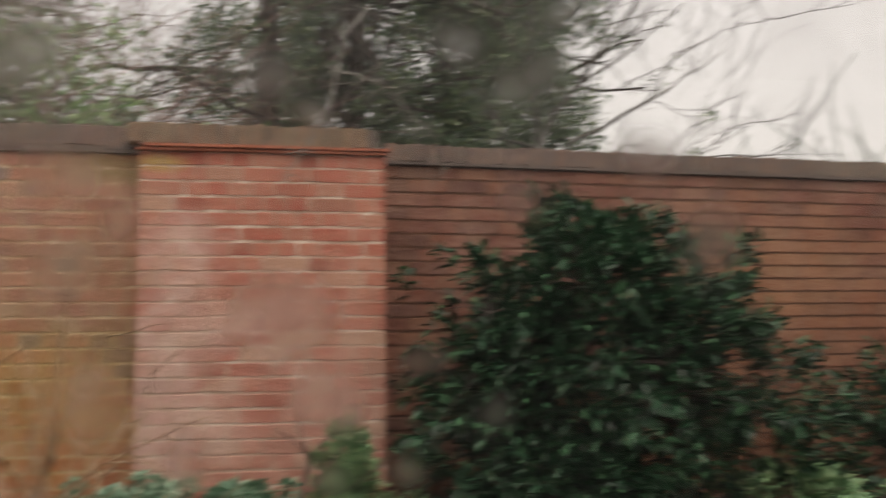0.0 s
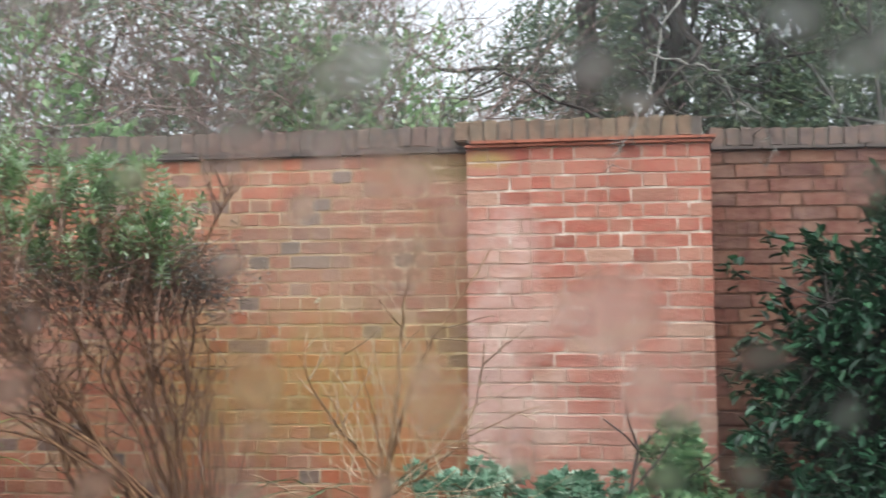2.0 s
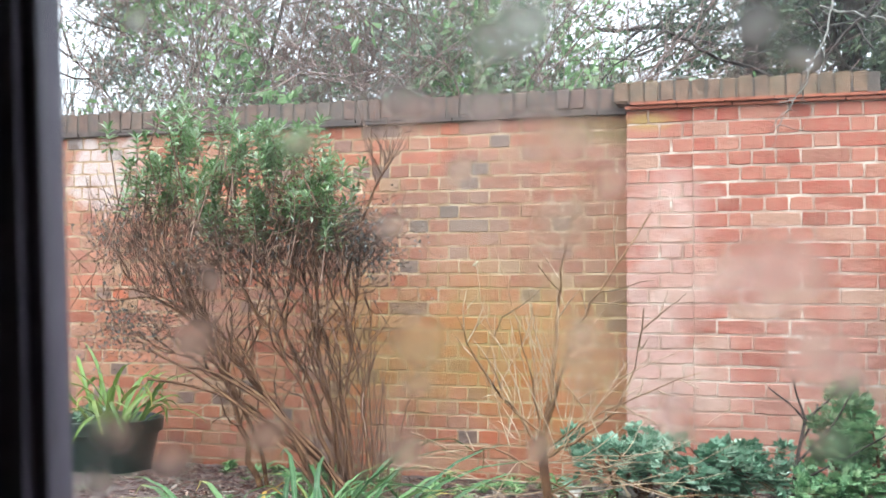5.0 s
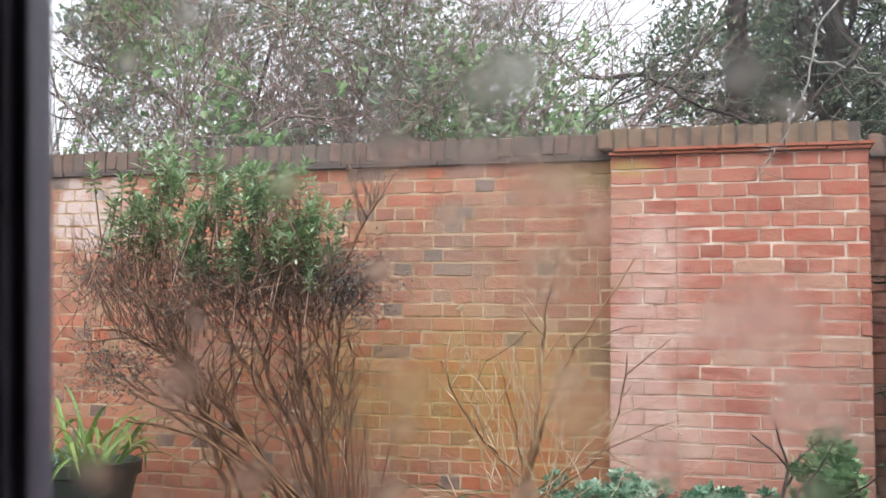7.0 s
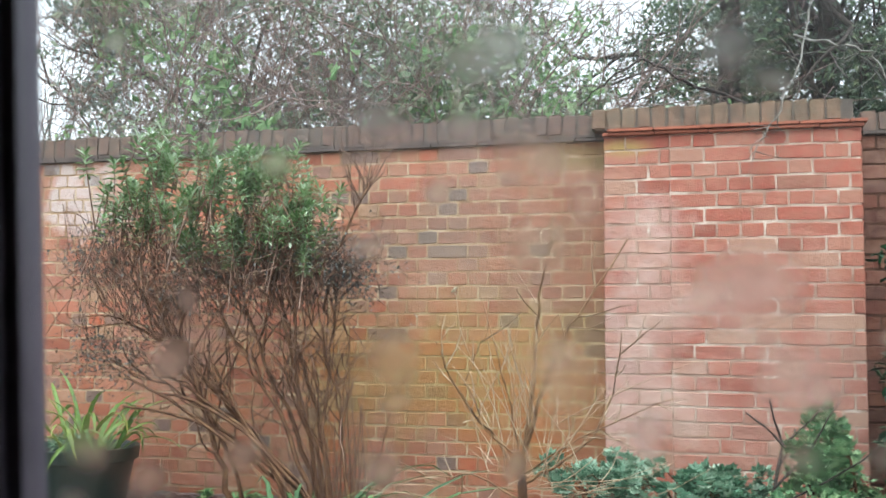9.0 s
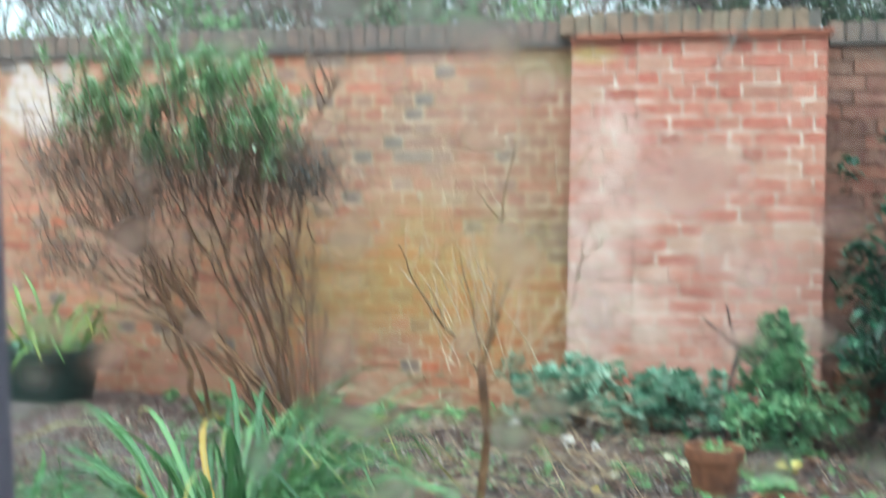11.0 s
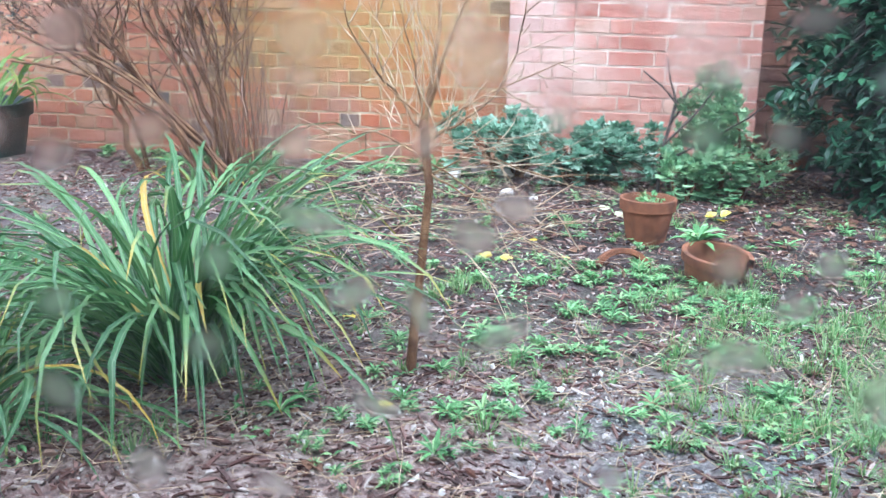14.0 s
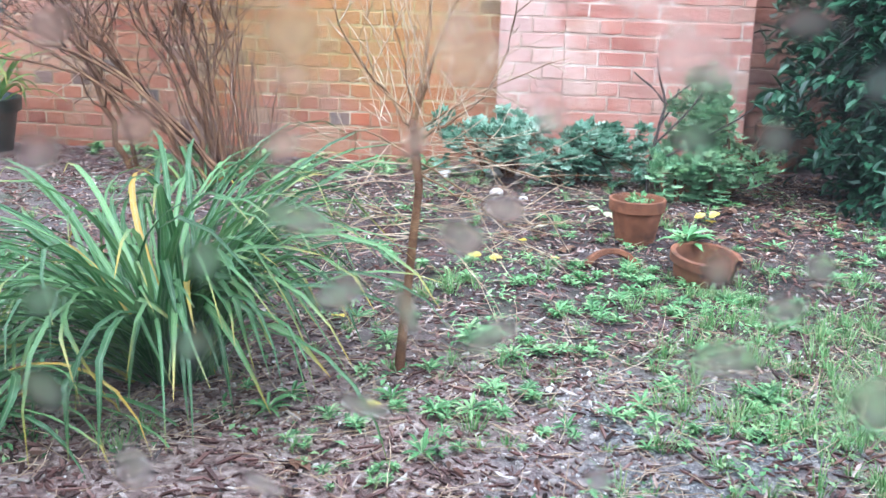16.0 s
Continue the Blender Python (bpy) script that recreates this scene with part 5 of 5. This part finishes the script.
V, F = [], []
for _ in range(11000):
    cx, cy = r.uniform(-1.6, 2.6), r.uniform(-4.0, -0.4)
    if r.random() > grass_density(cx, cy):
        continue
    size = r.uniform(0.018, 0.062) * (1.0 + 0.25 * math.exp(-(((cx - 1.15) / 0.4) ** 2 + ((cy + 3.0) / 0.5) ** 2)))
    for _ in range(r.randint(10, 34)):
        a, out = r.uniform(0, 6.28), r.random()
        x, y = cx + math.cos(a) * size * 0.35 * out, cy + math.sin(a) * size * 0.35 * out
        h, w = size * r.uniform(0.6, 1.3), r.uniform(0.0009, 0.0020)
        s = Vector((-math.sin(a), math.cos(a), 0)) * w
        lean = Vector((math.cos(a), math.sin(a), 0)) * h * (0.3 + 1.7 * out * r.random())
        p = Vector((x, y, ground_z(x, y) - 0.004))
        b = len(V)
        V += [p - s, p + s, p + s * 0.7 + lean * 0.4 + Vector((0, 0, h * 0.6)), p - s * 0.7 + lean * 0.4 + Vector((0, 0, h * 0.6)), p + lean + Vector((0, 0, h * r.uniform(0.35, 0.9)))]
        F += [(b, b + 1, b + 2, b + 3), (b + 3, b + 2, b + 4)]
tagged(raw("grass", V, F, M_GRASS), "thin tufts of green grass in damp soil", "grass", kind="stuff")

V, F = [], []
for _ in range(44000):
    x, y = r.uniform(-1.8, 2.6), r.uniform(-3.9, -0.2)
    if r.random() < (0.62 if y > -2.3 else 0.30):
        continue
    if noise.noise((x * 2.7, y * 2.7, 8)) + 0.5 * noise.noise((x * 9, y * 9, 4)) + 0.08 * r.gauss(0, 1) - 0.16 * math.exp(-(((x - 0.85) / 0.5) ** 2 + ((y + 2.6) / 0.5) ** 2)) < 0.24 - 0.30 * math.exp(-(((x - 0.85) / 0.5) ** 2 + ((y + 2.6) / 0.5) ** 2)):
        continue
    a = r.uniform(0, 6.28)
    leaf(V, F, Vector((x, y, ground_z(x, y) + r.uniform(0.0, 0.022))), (math.cos(a), math.sin(a), r.uniform(0.0, 0.7)), r.uniform(0.012, 0.034), r.uniform(0.006, 0.014), 0.2, 0.2)
tagged(raw("ground_cover", V, F, M_LEAF_WEED), "low green creeping weeds over damp soil", "weeds", kind="stuff")

V, F = [], []
for _ in range(52000):
    x, y = r.uniform(-2.4, 2.6), r.uniform(-4.0, -0.1)
    p = Vector((x, y, ground_z(x, y) + 0.003))
    if y < -2.2 and abs(x - 0.2) < 1.3 or r.random() < 0.6:
        ln = r.uniform(0.006, 0.024) if r.random() < 0.86 else r.uniform(0.025, 0.075)
    else:
        continue
    m = pose(*p, r.uniform(-25, 25), r.uniform(-20, 20), r.uniform(0, 360))
    wd, th = ln * r.uniform(0.07, 0.30), 0.003
    wd, th = min(wd, 0.0075), 0.0020
    b = len(V)
    V += [m @ Vector((sx * ln / 2 * (0.55 if sy > 0 else 1), sy * wd / 2, sz * th)) for sz in (-1, 1) for sy in (-1, 1) for sx in (-1, 1)]
    F += [(b, b + 2, b + 3, b + 1), (b + 4, b + 5, b + 7, b + 6), (b, b + 1, b + 5, b + 4), (b + 2, b + 6, b + 7, b + 3), (b, b + 4, b + 6, b + 2), (b + 1, b + 3, b + 7, b + 5)]
tagged(raw("bark_mulch", V, F, M_CHIP), "dark red-brown bark chips scattered over soil", "mulch", kind="stuff")

V, F = [], []
for _ in range(17000):
    x, y = r.uniform(-1.8, 2.4), r.uniform(-3.95, -0.15)
    if noise.noise((x * 1.9, y * 1.9, 21)) + 0.3 * r.gauss(0, 1) < -0.05:
        continue
    a = r.uniform(0, 6.28)
    broad(V, F, Vector((x, y, ground_z(x, y) + r.uniform(0.002, 0.010))), (math.cos(a), math.sin(a), r.uniform(-0.1, 0.45)), r.uniform(0.006, 0.022), r.uniform(0.004, 0.011), 0.3, r.uniform(-0.2, 0.3))
for _ in range(3600):
    x, y = r.uniform(-1.8, 2.3), r.uniform(-3.95, -0.15)
    if noise.noise((x * 2.4, y * 2.4, 33)) + 0.25 * r.gauss(0, 1) < 0.0:
        continue
    a = r.uniform(0, 6.28)
    broad(V, F, Vector((x, y, ground_z(x, y) + r.uniform(0.002, 0.016))), (math.cos(a), math.sin(a), r.uniform(-0.15, 0.5)), r.uniform(0.014, 0.042), r.uniform(0.007, 0.016), r.uniform(0.2, 0.8), r.uniform(-0.4, 0.4))
tagged(raw("leaf_litter", V, F, M_LITTER), "crumbled brown leaf litter over soil", "leaves", kind="stuff")

_p = (1 + 5 ** 0.5) / 2
ICO = [Vector(v).normalized() for v in ((-1, _p, 0), (1, _p, 0), (-1, -_p, 0), (1, -_p, 0), (0, -1, _p), (0, 1, _p), (0, -1, -_p), (0, 1, -_p), (_p, 0, -1), (_p, 0, 1), (-_p, 0, -1), (-_p, 0, 1))]
ICO_F = ((0, 11, 5), (0, 5, 1), (0, 1, 7), (0, 7, 10), (0, 10, 11), (1, 5, 9), (5, 11, 4), (11, 10, 2), (10, 7, 6), (7, 1, 8),
         (3, 9, 4), (3, 4, 2), (3, 2, 6), (3, 6, 8), (3, 8, 9), (4, 9, 5), (2, 4, 11), (6, 2, 10), (8, 6, 7), (9, 8, 1))
V, F = [], []
for _ in range(60000):
    x, y = r.uniform(-1.6, 2.2), r.uniform(-4.0, -0.3)
    if r.random() > 0.05 + 0.9 * math.exp(-(((x - 0.55) / 0.75) ** 2 + ((y + 3.35) / 0.5) ** 2)) * max(0.15, 0.5 + 1.2 * noise.noise((x * 3.1, y * 3.1, 6))):
        continue
    s = r.uniform(0.0018, 0.0046) if r.random() < 0.94 else r.uniform(0.005, 0.012)
    m = pose(x, y, ground_z(x, y) + s * 0.3, r.uniform(0, 360), r.uniform(0, 360), r.uniform(0, 360)) @ Matrix.Diagonal((1, r.uniform(0.6, 1), r.uniform(0.5, 0.9), 1))
    b = len(V)
    V += [m @ (o * s * r.uniform(0.75, 1.2)) for o in ICO]
    F += [(b + i, b + j, b + k) for i, j, k in ICO_F]
tagged(raw("gravel", V, F, M_STONE), "pale pebbles and grit scattered over soil", "gravel", kind="stuff")

V, F = [], []
for _ in range(6500):
    x, y = r.uniform(-1.6, 1.9), r.uniform(-4.0, -0.3)
    if r.random() < (0.85 if y > -2.6 else 0.2):
        continue
    stem(V, F, r, (x, y, ground_z(x, y) + 0.006), (r.gauss(0, 1), r.gauss(0, 1), 0.06), r.uniform(0.03, 0.15), 0.0012, 0.0007, 4, 0.15, 0, 3)
tagged(raw("fallen_twigs", V, F, M_STRAW), "thin dry fallen twigs lying on the soil", "twigs", kind="stuff")


def fallen(x, y, size, mat, label, z=0.012, tilt=12):
    V, F = [], []
    for k in range(3):
        a = (k - 1) * 0.6
        broad(V, F, Vector((0, 0, 0)), (math.cos(a), math.sin(a), 0.15), size * (1.0 - 0.2 * abs(k - 1)), size * 0.6, 0.15, -0.15 + 0.4 * r.random())
    ob = raw("fallen_leaf", V, F, mat)
    ob.matrix_world = pose(x, y, ground_z(x, y) + z, r.uniform(-tilt, tilt), r.uniform(-tilt, tilt), r.uniform(0, 360))
    tagged(ob, label, "leaf", "fallen leaves")


for x, y in ((0.175, -2.07), (0.16, -2.12), (0.205, -2.09)):
    fallen(x, y, 0.045, M_YELLOW_LEAF, "bright yellow fallen leaf on the soil", 0.02)
for x, y in ((0.945, -1.28), (0.975, -1.25), (0.955, -1.31)):
    fallen(x, y, 0.045, M_YELLOW_LEAF, "bright yellow fallen leaf in the mulch", 0.02, 30)
for x, y in ((0.52, -1.35), (0.60, -1.38), (1.50, -2.2), (0.36, -1.6)):
    fallen(x, y, 0.05, M_CREAM_LEAF, "pale cream fallen leaf on the mulch", 0.03, 30)
for x, y in ((-0.13, -2.74), (0.08, -3.3), (0.3, -1.75), (0.42, -2.0)):
    fallen(x, y, 0.035, M_YELLOW_LEAF, "small yellow fallen leaf on the soil")
for _ in range(170):
    fallen(r.gauss(1.45, 0.5), r.uniform(-1.9, -0.25), r.uniform(0.03, 0.055), M_DRY_LEAF, "curled brown fallen leaf on the mulch")
for _ in range(90):
    fallen(r.uniform(-2.0, 2.2), r.uniform(-3.8, -0.2), r.uniform(0.02, 0.05), M_DRY_LEAF, "curled brown fallen leaf on the mulch")

# a pale leaf caught on the wall and a few climbing stems
V, F = [], []
leaf(V, F, Vector((-0.83, -0.012, 1.07)), (0.9, -0.1, 0.5), 0.055, 0.026, 0.3, 0.1, (0, 0.3, 1))
tagged(raw("wall_leaf", V, F, M_CREAM_LEAF), "pale dry leaf caught on the brick wall", "leaf")
for x, top, bend in ((-1.22, 0.75, 0.02), (-1.42, 1.0, 0.05), (-1.36, 0.85, -0.02)):
    V, F = [], []
    stem(V, F, r, (x, -0.06, -0.08), (bend, 0, 1), top, 0.005, 0.002, 8, 0.05, 0, 4)
    tagged(raw("climbing_stem", V, F, M_BARK_BROWN), "thin bare climbing stem against the brick wall", "stem", "climbing stems")

# ---- beyond the wall ----
def limb(V, F, r, p, d, length, rad, depth, tips, gnarl=0.16, sides=6, lift=0.02, fork=(2, 4)):
    """A branching limb; the ends of its twigs are gathered in tips."""
    pts = stem(V, F, r, p, d, length, rad, rad * 0.55, 6, gnarl, lift, sides)
    if depth == 0:
        tips.append(pts[-1])
        return
    for _ in range(r.randint(*fork)):
        k = r.randint(2, 6)
        w = (pts[k] - pts[k - 1]).normalized() + ball_way(r) * 0.75
        limb(V, F, r, pts[k], w, length * r.uniform(0.45, 0.75), max(rad * 0.5, 0.004), depth - 1, tips, gnarl, max(3, sides - 1), lift, fork)


def clump(V, F, r, c, spread_, n, ln, wd, flat=0.7):
    for _ in range(n):
        o = ball_way(r) * spread_ * r.random() ** 0.5
        leaf(V, F, c + Vector((o.x, o.y, o.z * flat)), ball_way(r) + Vector((0, 0, -0.1)), ln * r.uniform(0.6, 1.2), wd * r.uniform(0.7, 1.2), 0.2, 0.15, ball_way(r))


def evergreen_tree(x, y, seed, trunks, extent, count, label):
    r = random.Random(seed)
    ob = tagged(empty("evergreen_tree", pose(x, y, 0)), label, "tree", "trees beyond the wall")
    V, F, tips = [], [], []
    for dx, lean, rad in trunks:
        pts = stem(V, F, r, (dx, 0, -0.1), (lean, 0.05, 1), 6.5, rad, rad * 0.5, 8, 0.06, 0.02, 9)
        for k in range(3, 9):
            for _ in range(3):
                limb(V, F, r, pts[k], ball_way(r) * Vector((1, 1, 0.35)).length * 0.6 + Vector((0, 0, 0.12)), r.uniform(1.2, 2.3), 0.045, 2, tips, 0.14, 6, 0.0)
    raw("trunk", V, F, M_BARK_DARK, ob, smooth=True)
    V, F = [], []
    rx, ry, z0, z1 = extent
    for i in range(count):
        d = ball_way(r)
        k = 0.45 + 0.55 * r.random() ** 0.5
        k *= 0.85 + 0.35 * noise.noise(d * 2.6 + Vector((seed, 0, 0)))
        c = Vector((d.x * rx * k, d.y * ry * k, (z0 + z1) / 2 + d.z * (z1 - z0) / 2 * k))
        if c.y < 0.2 and c.z < 6 and any(abs(c.x - t[0] - t[1] * c.z) < 0.24 for t in trunks[:2]):
            continue
        if noise.noise(c * 1.3 + Vector((seed, 3, 0))) < -0.30:
            continue
        clump(V, F, r, c, 0.32, 44, 0.10, 0.042, 0.55)
    for t in tips:
        if r.random() < 0.6:
            clump(V, F, r, t, 0.20, 14, 0.08, 0.032, 0.6)
    raw("crown", V, F, M_LEAF_YEW, ob, "dark green uneven foliage")


evergreen_tree(2.25, 6.2, 41, [(-1.59, 0.01, 0.17), (-1.02, 0.04, 0.14), (0.6, 0.05, 0.10)], (2.62, 1.9, 1.0, 7.9), 2700, "dark evergreen tree with twin trunks behind the wall")


def bare_tree(x, y, seed, limbs, label, mat=M_BARK_GREY, depth=3):
    r = random.Random(seed)
    ob = tagged(empty("bare_tree", pose(x, y, 0)), label, "tree", "trees beyond the wall")
    V, F, tips = [], [], []
    trunk = stem(V, F, r, (0, 0, -0.1), (0.05, 0, 1), 3.0, 0.11, 0.07, 7, 0.05, 0, 9)
    raw("trunk", V, F, mat, ob, smooth=True)
    V, F = [], []
    for k, w, ln, rad in limbs:
        limb(V, F, r, trunk[k], w, ln, rad * 0.55, depth, tips, 0.17, 7, 0.01, (3, 4))
    raw("branches", V, F, mat, ob, smooth=True)


bare_tree(3.1, 4.6, 51, [(5, (-0.9, -0.1, 0.25), 2.4, 0.050), (6, (-0.5, -0.2, 0.6), 2.3, 0.05), (7, (0.5, 0, 0.8), 2.4, 0.05), (6, (0.9, -0.1, 0.45), 2.6, 0.05),
                          (5, (0.8, 0.2, 0.35), 2.4, 0.045), (7, (-0.2, 0.2, 1), 2.0, 0.045), (7, (-1, 0.1, 0.4), 2.4, 0.04), (6, (1, 0.0, 0.15), 2.2, 0.035)],
          "bare grey lichen-covered tree with spreading branches")
bare_tree(-1.7, 4.9, 52, [(5, (0.8, -0.1, 0.35), 1.9, 0.04), (7, (0.7, 0, 0.7), 1.9, 0.04), (6, (-0.6, 0.1, 0.6), 1.9, 0.04), (7, (-0.2, 0, 1), 1.8, 0.04), (5, (0.9, 0.1, 0.1), 1.6, 0.03)],
          "slender bare tree with drooping grey branches")
bare_tree(-4.2, 4.6, 53, [(4, (0.7, 0, 0.6), 2.2, 0.045), (6, (-0.6, 0, 0.7), 2.2, 0.045), (7, (0.2, 0, 1), 2.2, 0.045), (5, (0.9, -0.2, 0.3), 2.0, 0.04), (5, (-0.9, 0.1, 0.3), 2.0, 0.04)],
          "bare tree with tangled twigs behind the hedge", M_BARK_DARK)
bare_tree(-7.0, 6.0, 54, [(4, (0.7, 0, 0.6), 2.6, 0.05), (6, (-0.6, 0, 0.7), 2.6, 0.05), (7, (0.2, 0, 1), 2.6, 0.05), (5, (0.9, -0.2, 0.3), 2.4, 0.04)],
          "tall bare tree standing at the end of the hedge", M_BARK_DARK)

# twigs that hang over the coping of the pier and of the far wall
def hanging(path, label, seed, thick=0.0075, mat=M_BARK_PALE):
    r = random.Random(seed)
    V, F = [], []
    pts = []
    for a, b in zip(path, path[1:]):
        for k in range(4):
            pts.append(Vector(a).lerp(Vector(b), k / 4) + ball_way(r) * 0.012)
    pts.append(Vector(path[-1]))
    n = len(pts)
    tube(V, F, pts, [thick * (1 - 0.73 * i / n) for i in range(n)], 6)
    for q in pts[3::2]:
        for _ in range(2):
            sp = stem(V, F, r, q, ball_way(r) + Vector((-0.2, 0.0, -0.1)), r.uniform(0.06, 0.20), 0.003, 0.0012, 5, 0.18, -0.01, 3)
            stem(V, F, r, sp[3], ball_way(r), r.uniform(0.05, 0.14), 0.0016, 0.001, 3, 0.2, 0, 3)
    tagged(raw("hanging_branch", V, F, mat, smooth=True), label, "branch", "hanging branches")


hanging([(1.25, 0.8, 2.95), (1.03, 0.1, 2.54), (1.0, 0.06, 2.36), (0.917, -0.02, 2.11), (0.846, -0.2, 1.935), (0.79, -0.2, 1.82), (0.70, -0.19, 1.70)], "pale lichen-covered branch hanging over the pier", 5)
hanging([(1.0, 0.9, 2.6), (1.145, 0.0, 2.28), (1.29, 0.0, 2.24), (1.36, 0.0, 2.11), (1.495, 0.0, 2.0), (1.53, 0.05, 1.92), (1.585, 0.05, 1.80)], "pale lichen-covered branch hanging over the far wall", 6)
hanging([(0.75, 0.9, 2.20), (0.45, 0.6, 2.25), (0.314, 0.5, 2.316), (0.157, 0.5, 2.41), (0.03, 0.5, 2.33), (-0.10, 0.5, 2.254), (-0.2, 0.45, 2.13)], "dark curved branch arching over the wall top", 7, 0.012, M_BARK_DARK)


def hedge(x0, x1, y, z1, seed, count, label, leaf_mat=M_LEAF_HEDGE, size=0.065):
    """A loose mixed hedge: brown stems and twigs with leaves in ragged clumps."""
    r = random.Random(seed)
    ob = tagged(empty("hedge", pose(0, y, 0)), label, "hedge", "hedges beyond the wall")
    V, F, tips = [], [], []
    n = int((x1 - x0) * 4.5)
    for i in range(n):
        x = x0 + (x1 - x0) * (i + r.random()) / n
        limb(V, F, r, Vector((x, r.gauss(0, 0.35), -0.1)), (r.gauss(0, 0.25), r.gauss(0, 0.2), 1), z1 * r.uniform(0.6, 0.95), 0.010, 2, tips, 0.15, 5, 0.02, (4, 7))
    raw("stems", V, F, M_TWIG_HEDGE, ob, smooth=True)
    V, F = [], []
    for _ in range(int(count * 0.6)):
        c = Vector((r.uniform(x0, x1), r.gauss(-0.2, 0.3), r.uniform(1.6, z1 * 1.08)))
        sp = stem(V, F, r, c, ball_way(r) + Vector((0.2, 0, 0.5)), r.uniform(0.3, 0.9), 0.0045, 0.0015, 6, 0.16, 0.02, 3)
        for q in sp[2:]:
            stem(V, F, r, q, ball_way(r) + Vector((0, 0, 0.3)), r.uniform(0.1, 0.3), 0.0024, 0.001, 3, 0.2, 0, 3)
    raw("twigs", V, F, M_TWIG_HEDGE, ob, "fine pinkish-brown bare twigs")
    if size < 0.08:
        V, F = [], []
        for _ in range(count // 2):
            c = Vector((r.uniform(x0, x1), r.gauss(-0.25, 0.3), r.uniform(1.2, z1)))
            if noise.noise(c * 1.1 + Vector((4, seed, 0))) < 0.28:
                continue
            clump(V, F, r, c, 0.20, 12, size * 1.4, size * 1.1, 0.9)
        raw("ivy", V, F, M_LEAF_IVY, ob, "bright green ivy leaves")
    V, F = [], []
    for _ in range(count):
        c = Vector((r.uniform(x0, x1), r.gauss(0, 0.35), r.uniform(0.9, z1 * 1.02)))
        if noise.noise(c * 0.9 + Vector((seed, 0, 0))) + 0.10 * r.gauss(0, 1) < -0.13 + 0.16 * (c.z / z1):
            continue
        k = 0.65 + 0.9 * max(0.0, 0.5 + noise.noise(c * 0.7 + Vector((0, seed, 9))))
        clump(V, F, r, c, 0.22, 15, size * k, size * 0.65 * k, 0.9)
    raw("foliage", V, F, leaf_mat, ob)


hedge(-4.5, -0.75, 2.0, 3.9, 61, 1750, "tall loose mixed hedge of twigs and ivy")
hedge(-6.6, -1.5, 4.8, 4.8, 64, 1300, "tall dull green hedge farther back", M_LEAF_FAR, 0.10)
hedge(-1.2, 0.6, 2.6, 2.35, 62, 220, "low twiggy hedge behind the wall")
hedge(-1.0, -0.25, 2.3, 3.1, 65, 170, "ragged end of the mixed hedge")
bush("tall_bush", pose(3.75, 1.4, 0.0), "pale green bush rising behind the far wall", (0.45, 0.4, 1.25), 63, M_LEAF_HEDGE, 0.06, 0.03, 1500, M_BARK_BROWN, 8, 0.3)


def far_wood(seed, label, x0, x1, y, h0, h1):
    r = random.Random(seed)
    V, F = [], []
    for _ in range(2600):
        x = r.uniform(x0, x1)
        top = h0 + (h1 - h0) * (0.5 + 0.5 * noise.noise((x * 0.22, seed, 0)))
        z = top * r.random() ** 0.7
        clump(V, F, r, Vector((x, y + r.gauss(0, 1.2), z)), 0.55, 16, 0.26, 0.14, 0.8)
    for _ in range(150):
        x = r.uniform(x0, x1)
        limb(V, F, r, Vector((x, y, 0)), (r.gauss(0, 0.15), 0, 1), h1 * r.uniform(0.7, 1.1), 0.07, 1, [], 0.10, 4, 0.03, (4, 6))
    tagged(raw("far_wood", V, F, M_LEAF_FAR), label, "trees", kind="stuff")


far_wood(71, "hazy grey-green woodland in the distance", -32, 40, 24, 3.2, 6.0)

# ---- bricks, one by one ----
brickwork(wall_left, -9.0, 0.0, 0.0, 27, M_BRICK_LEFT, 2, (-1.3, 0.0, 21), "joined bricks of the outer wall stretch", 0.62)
brickwork(pier, 0.0, 0.325, -0.110, 27, M_BRICK_PIER, 3, (-1, 2, 25), "joined bricks below the soil")
brickwork(pier, 0.329, 1.220, -0.120, 27, M_BRICK_PIER, 4, (-1, 2, 25), "joined bricks below the soil", 0.30)
brickwork(wall_right, 0.0, 9.0, 0.0, 27, M_BRICK_RIGHT_SHADED, 5, (0.0, 2.6, 22), "joined bricks of the outer wall stretch")
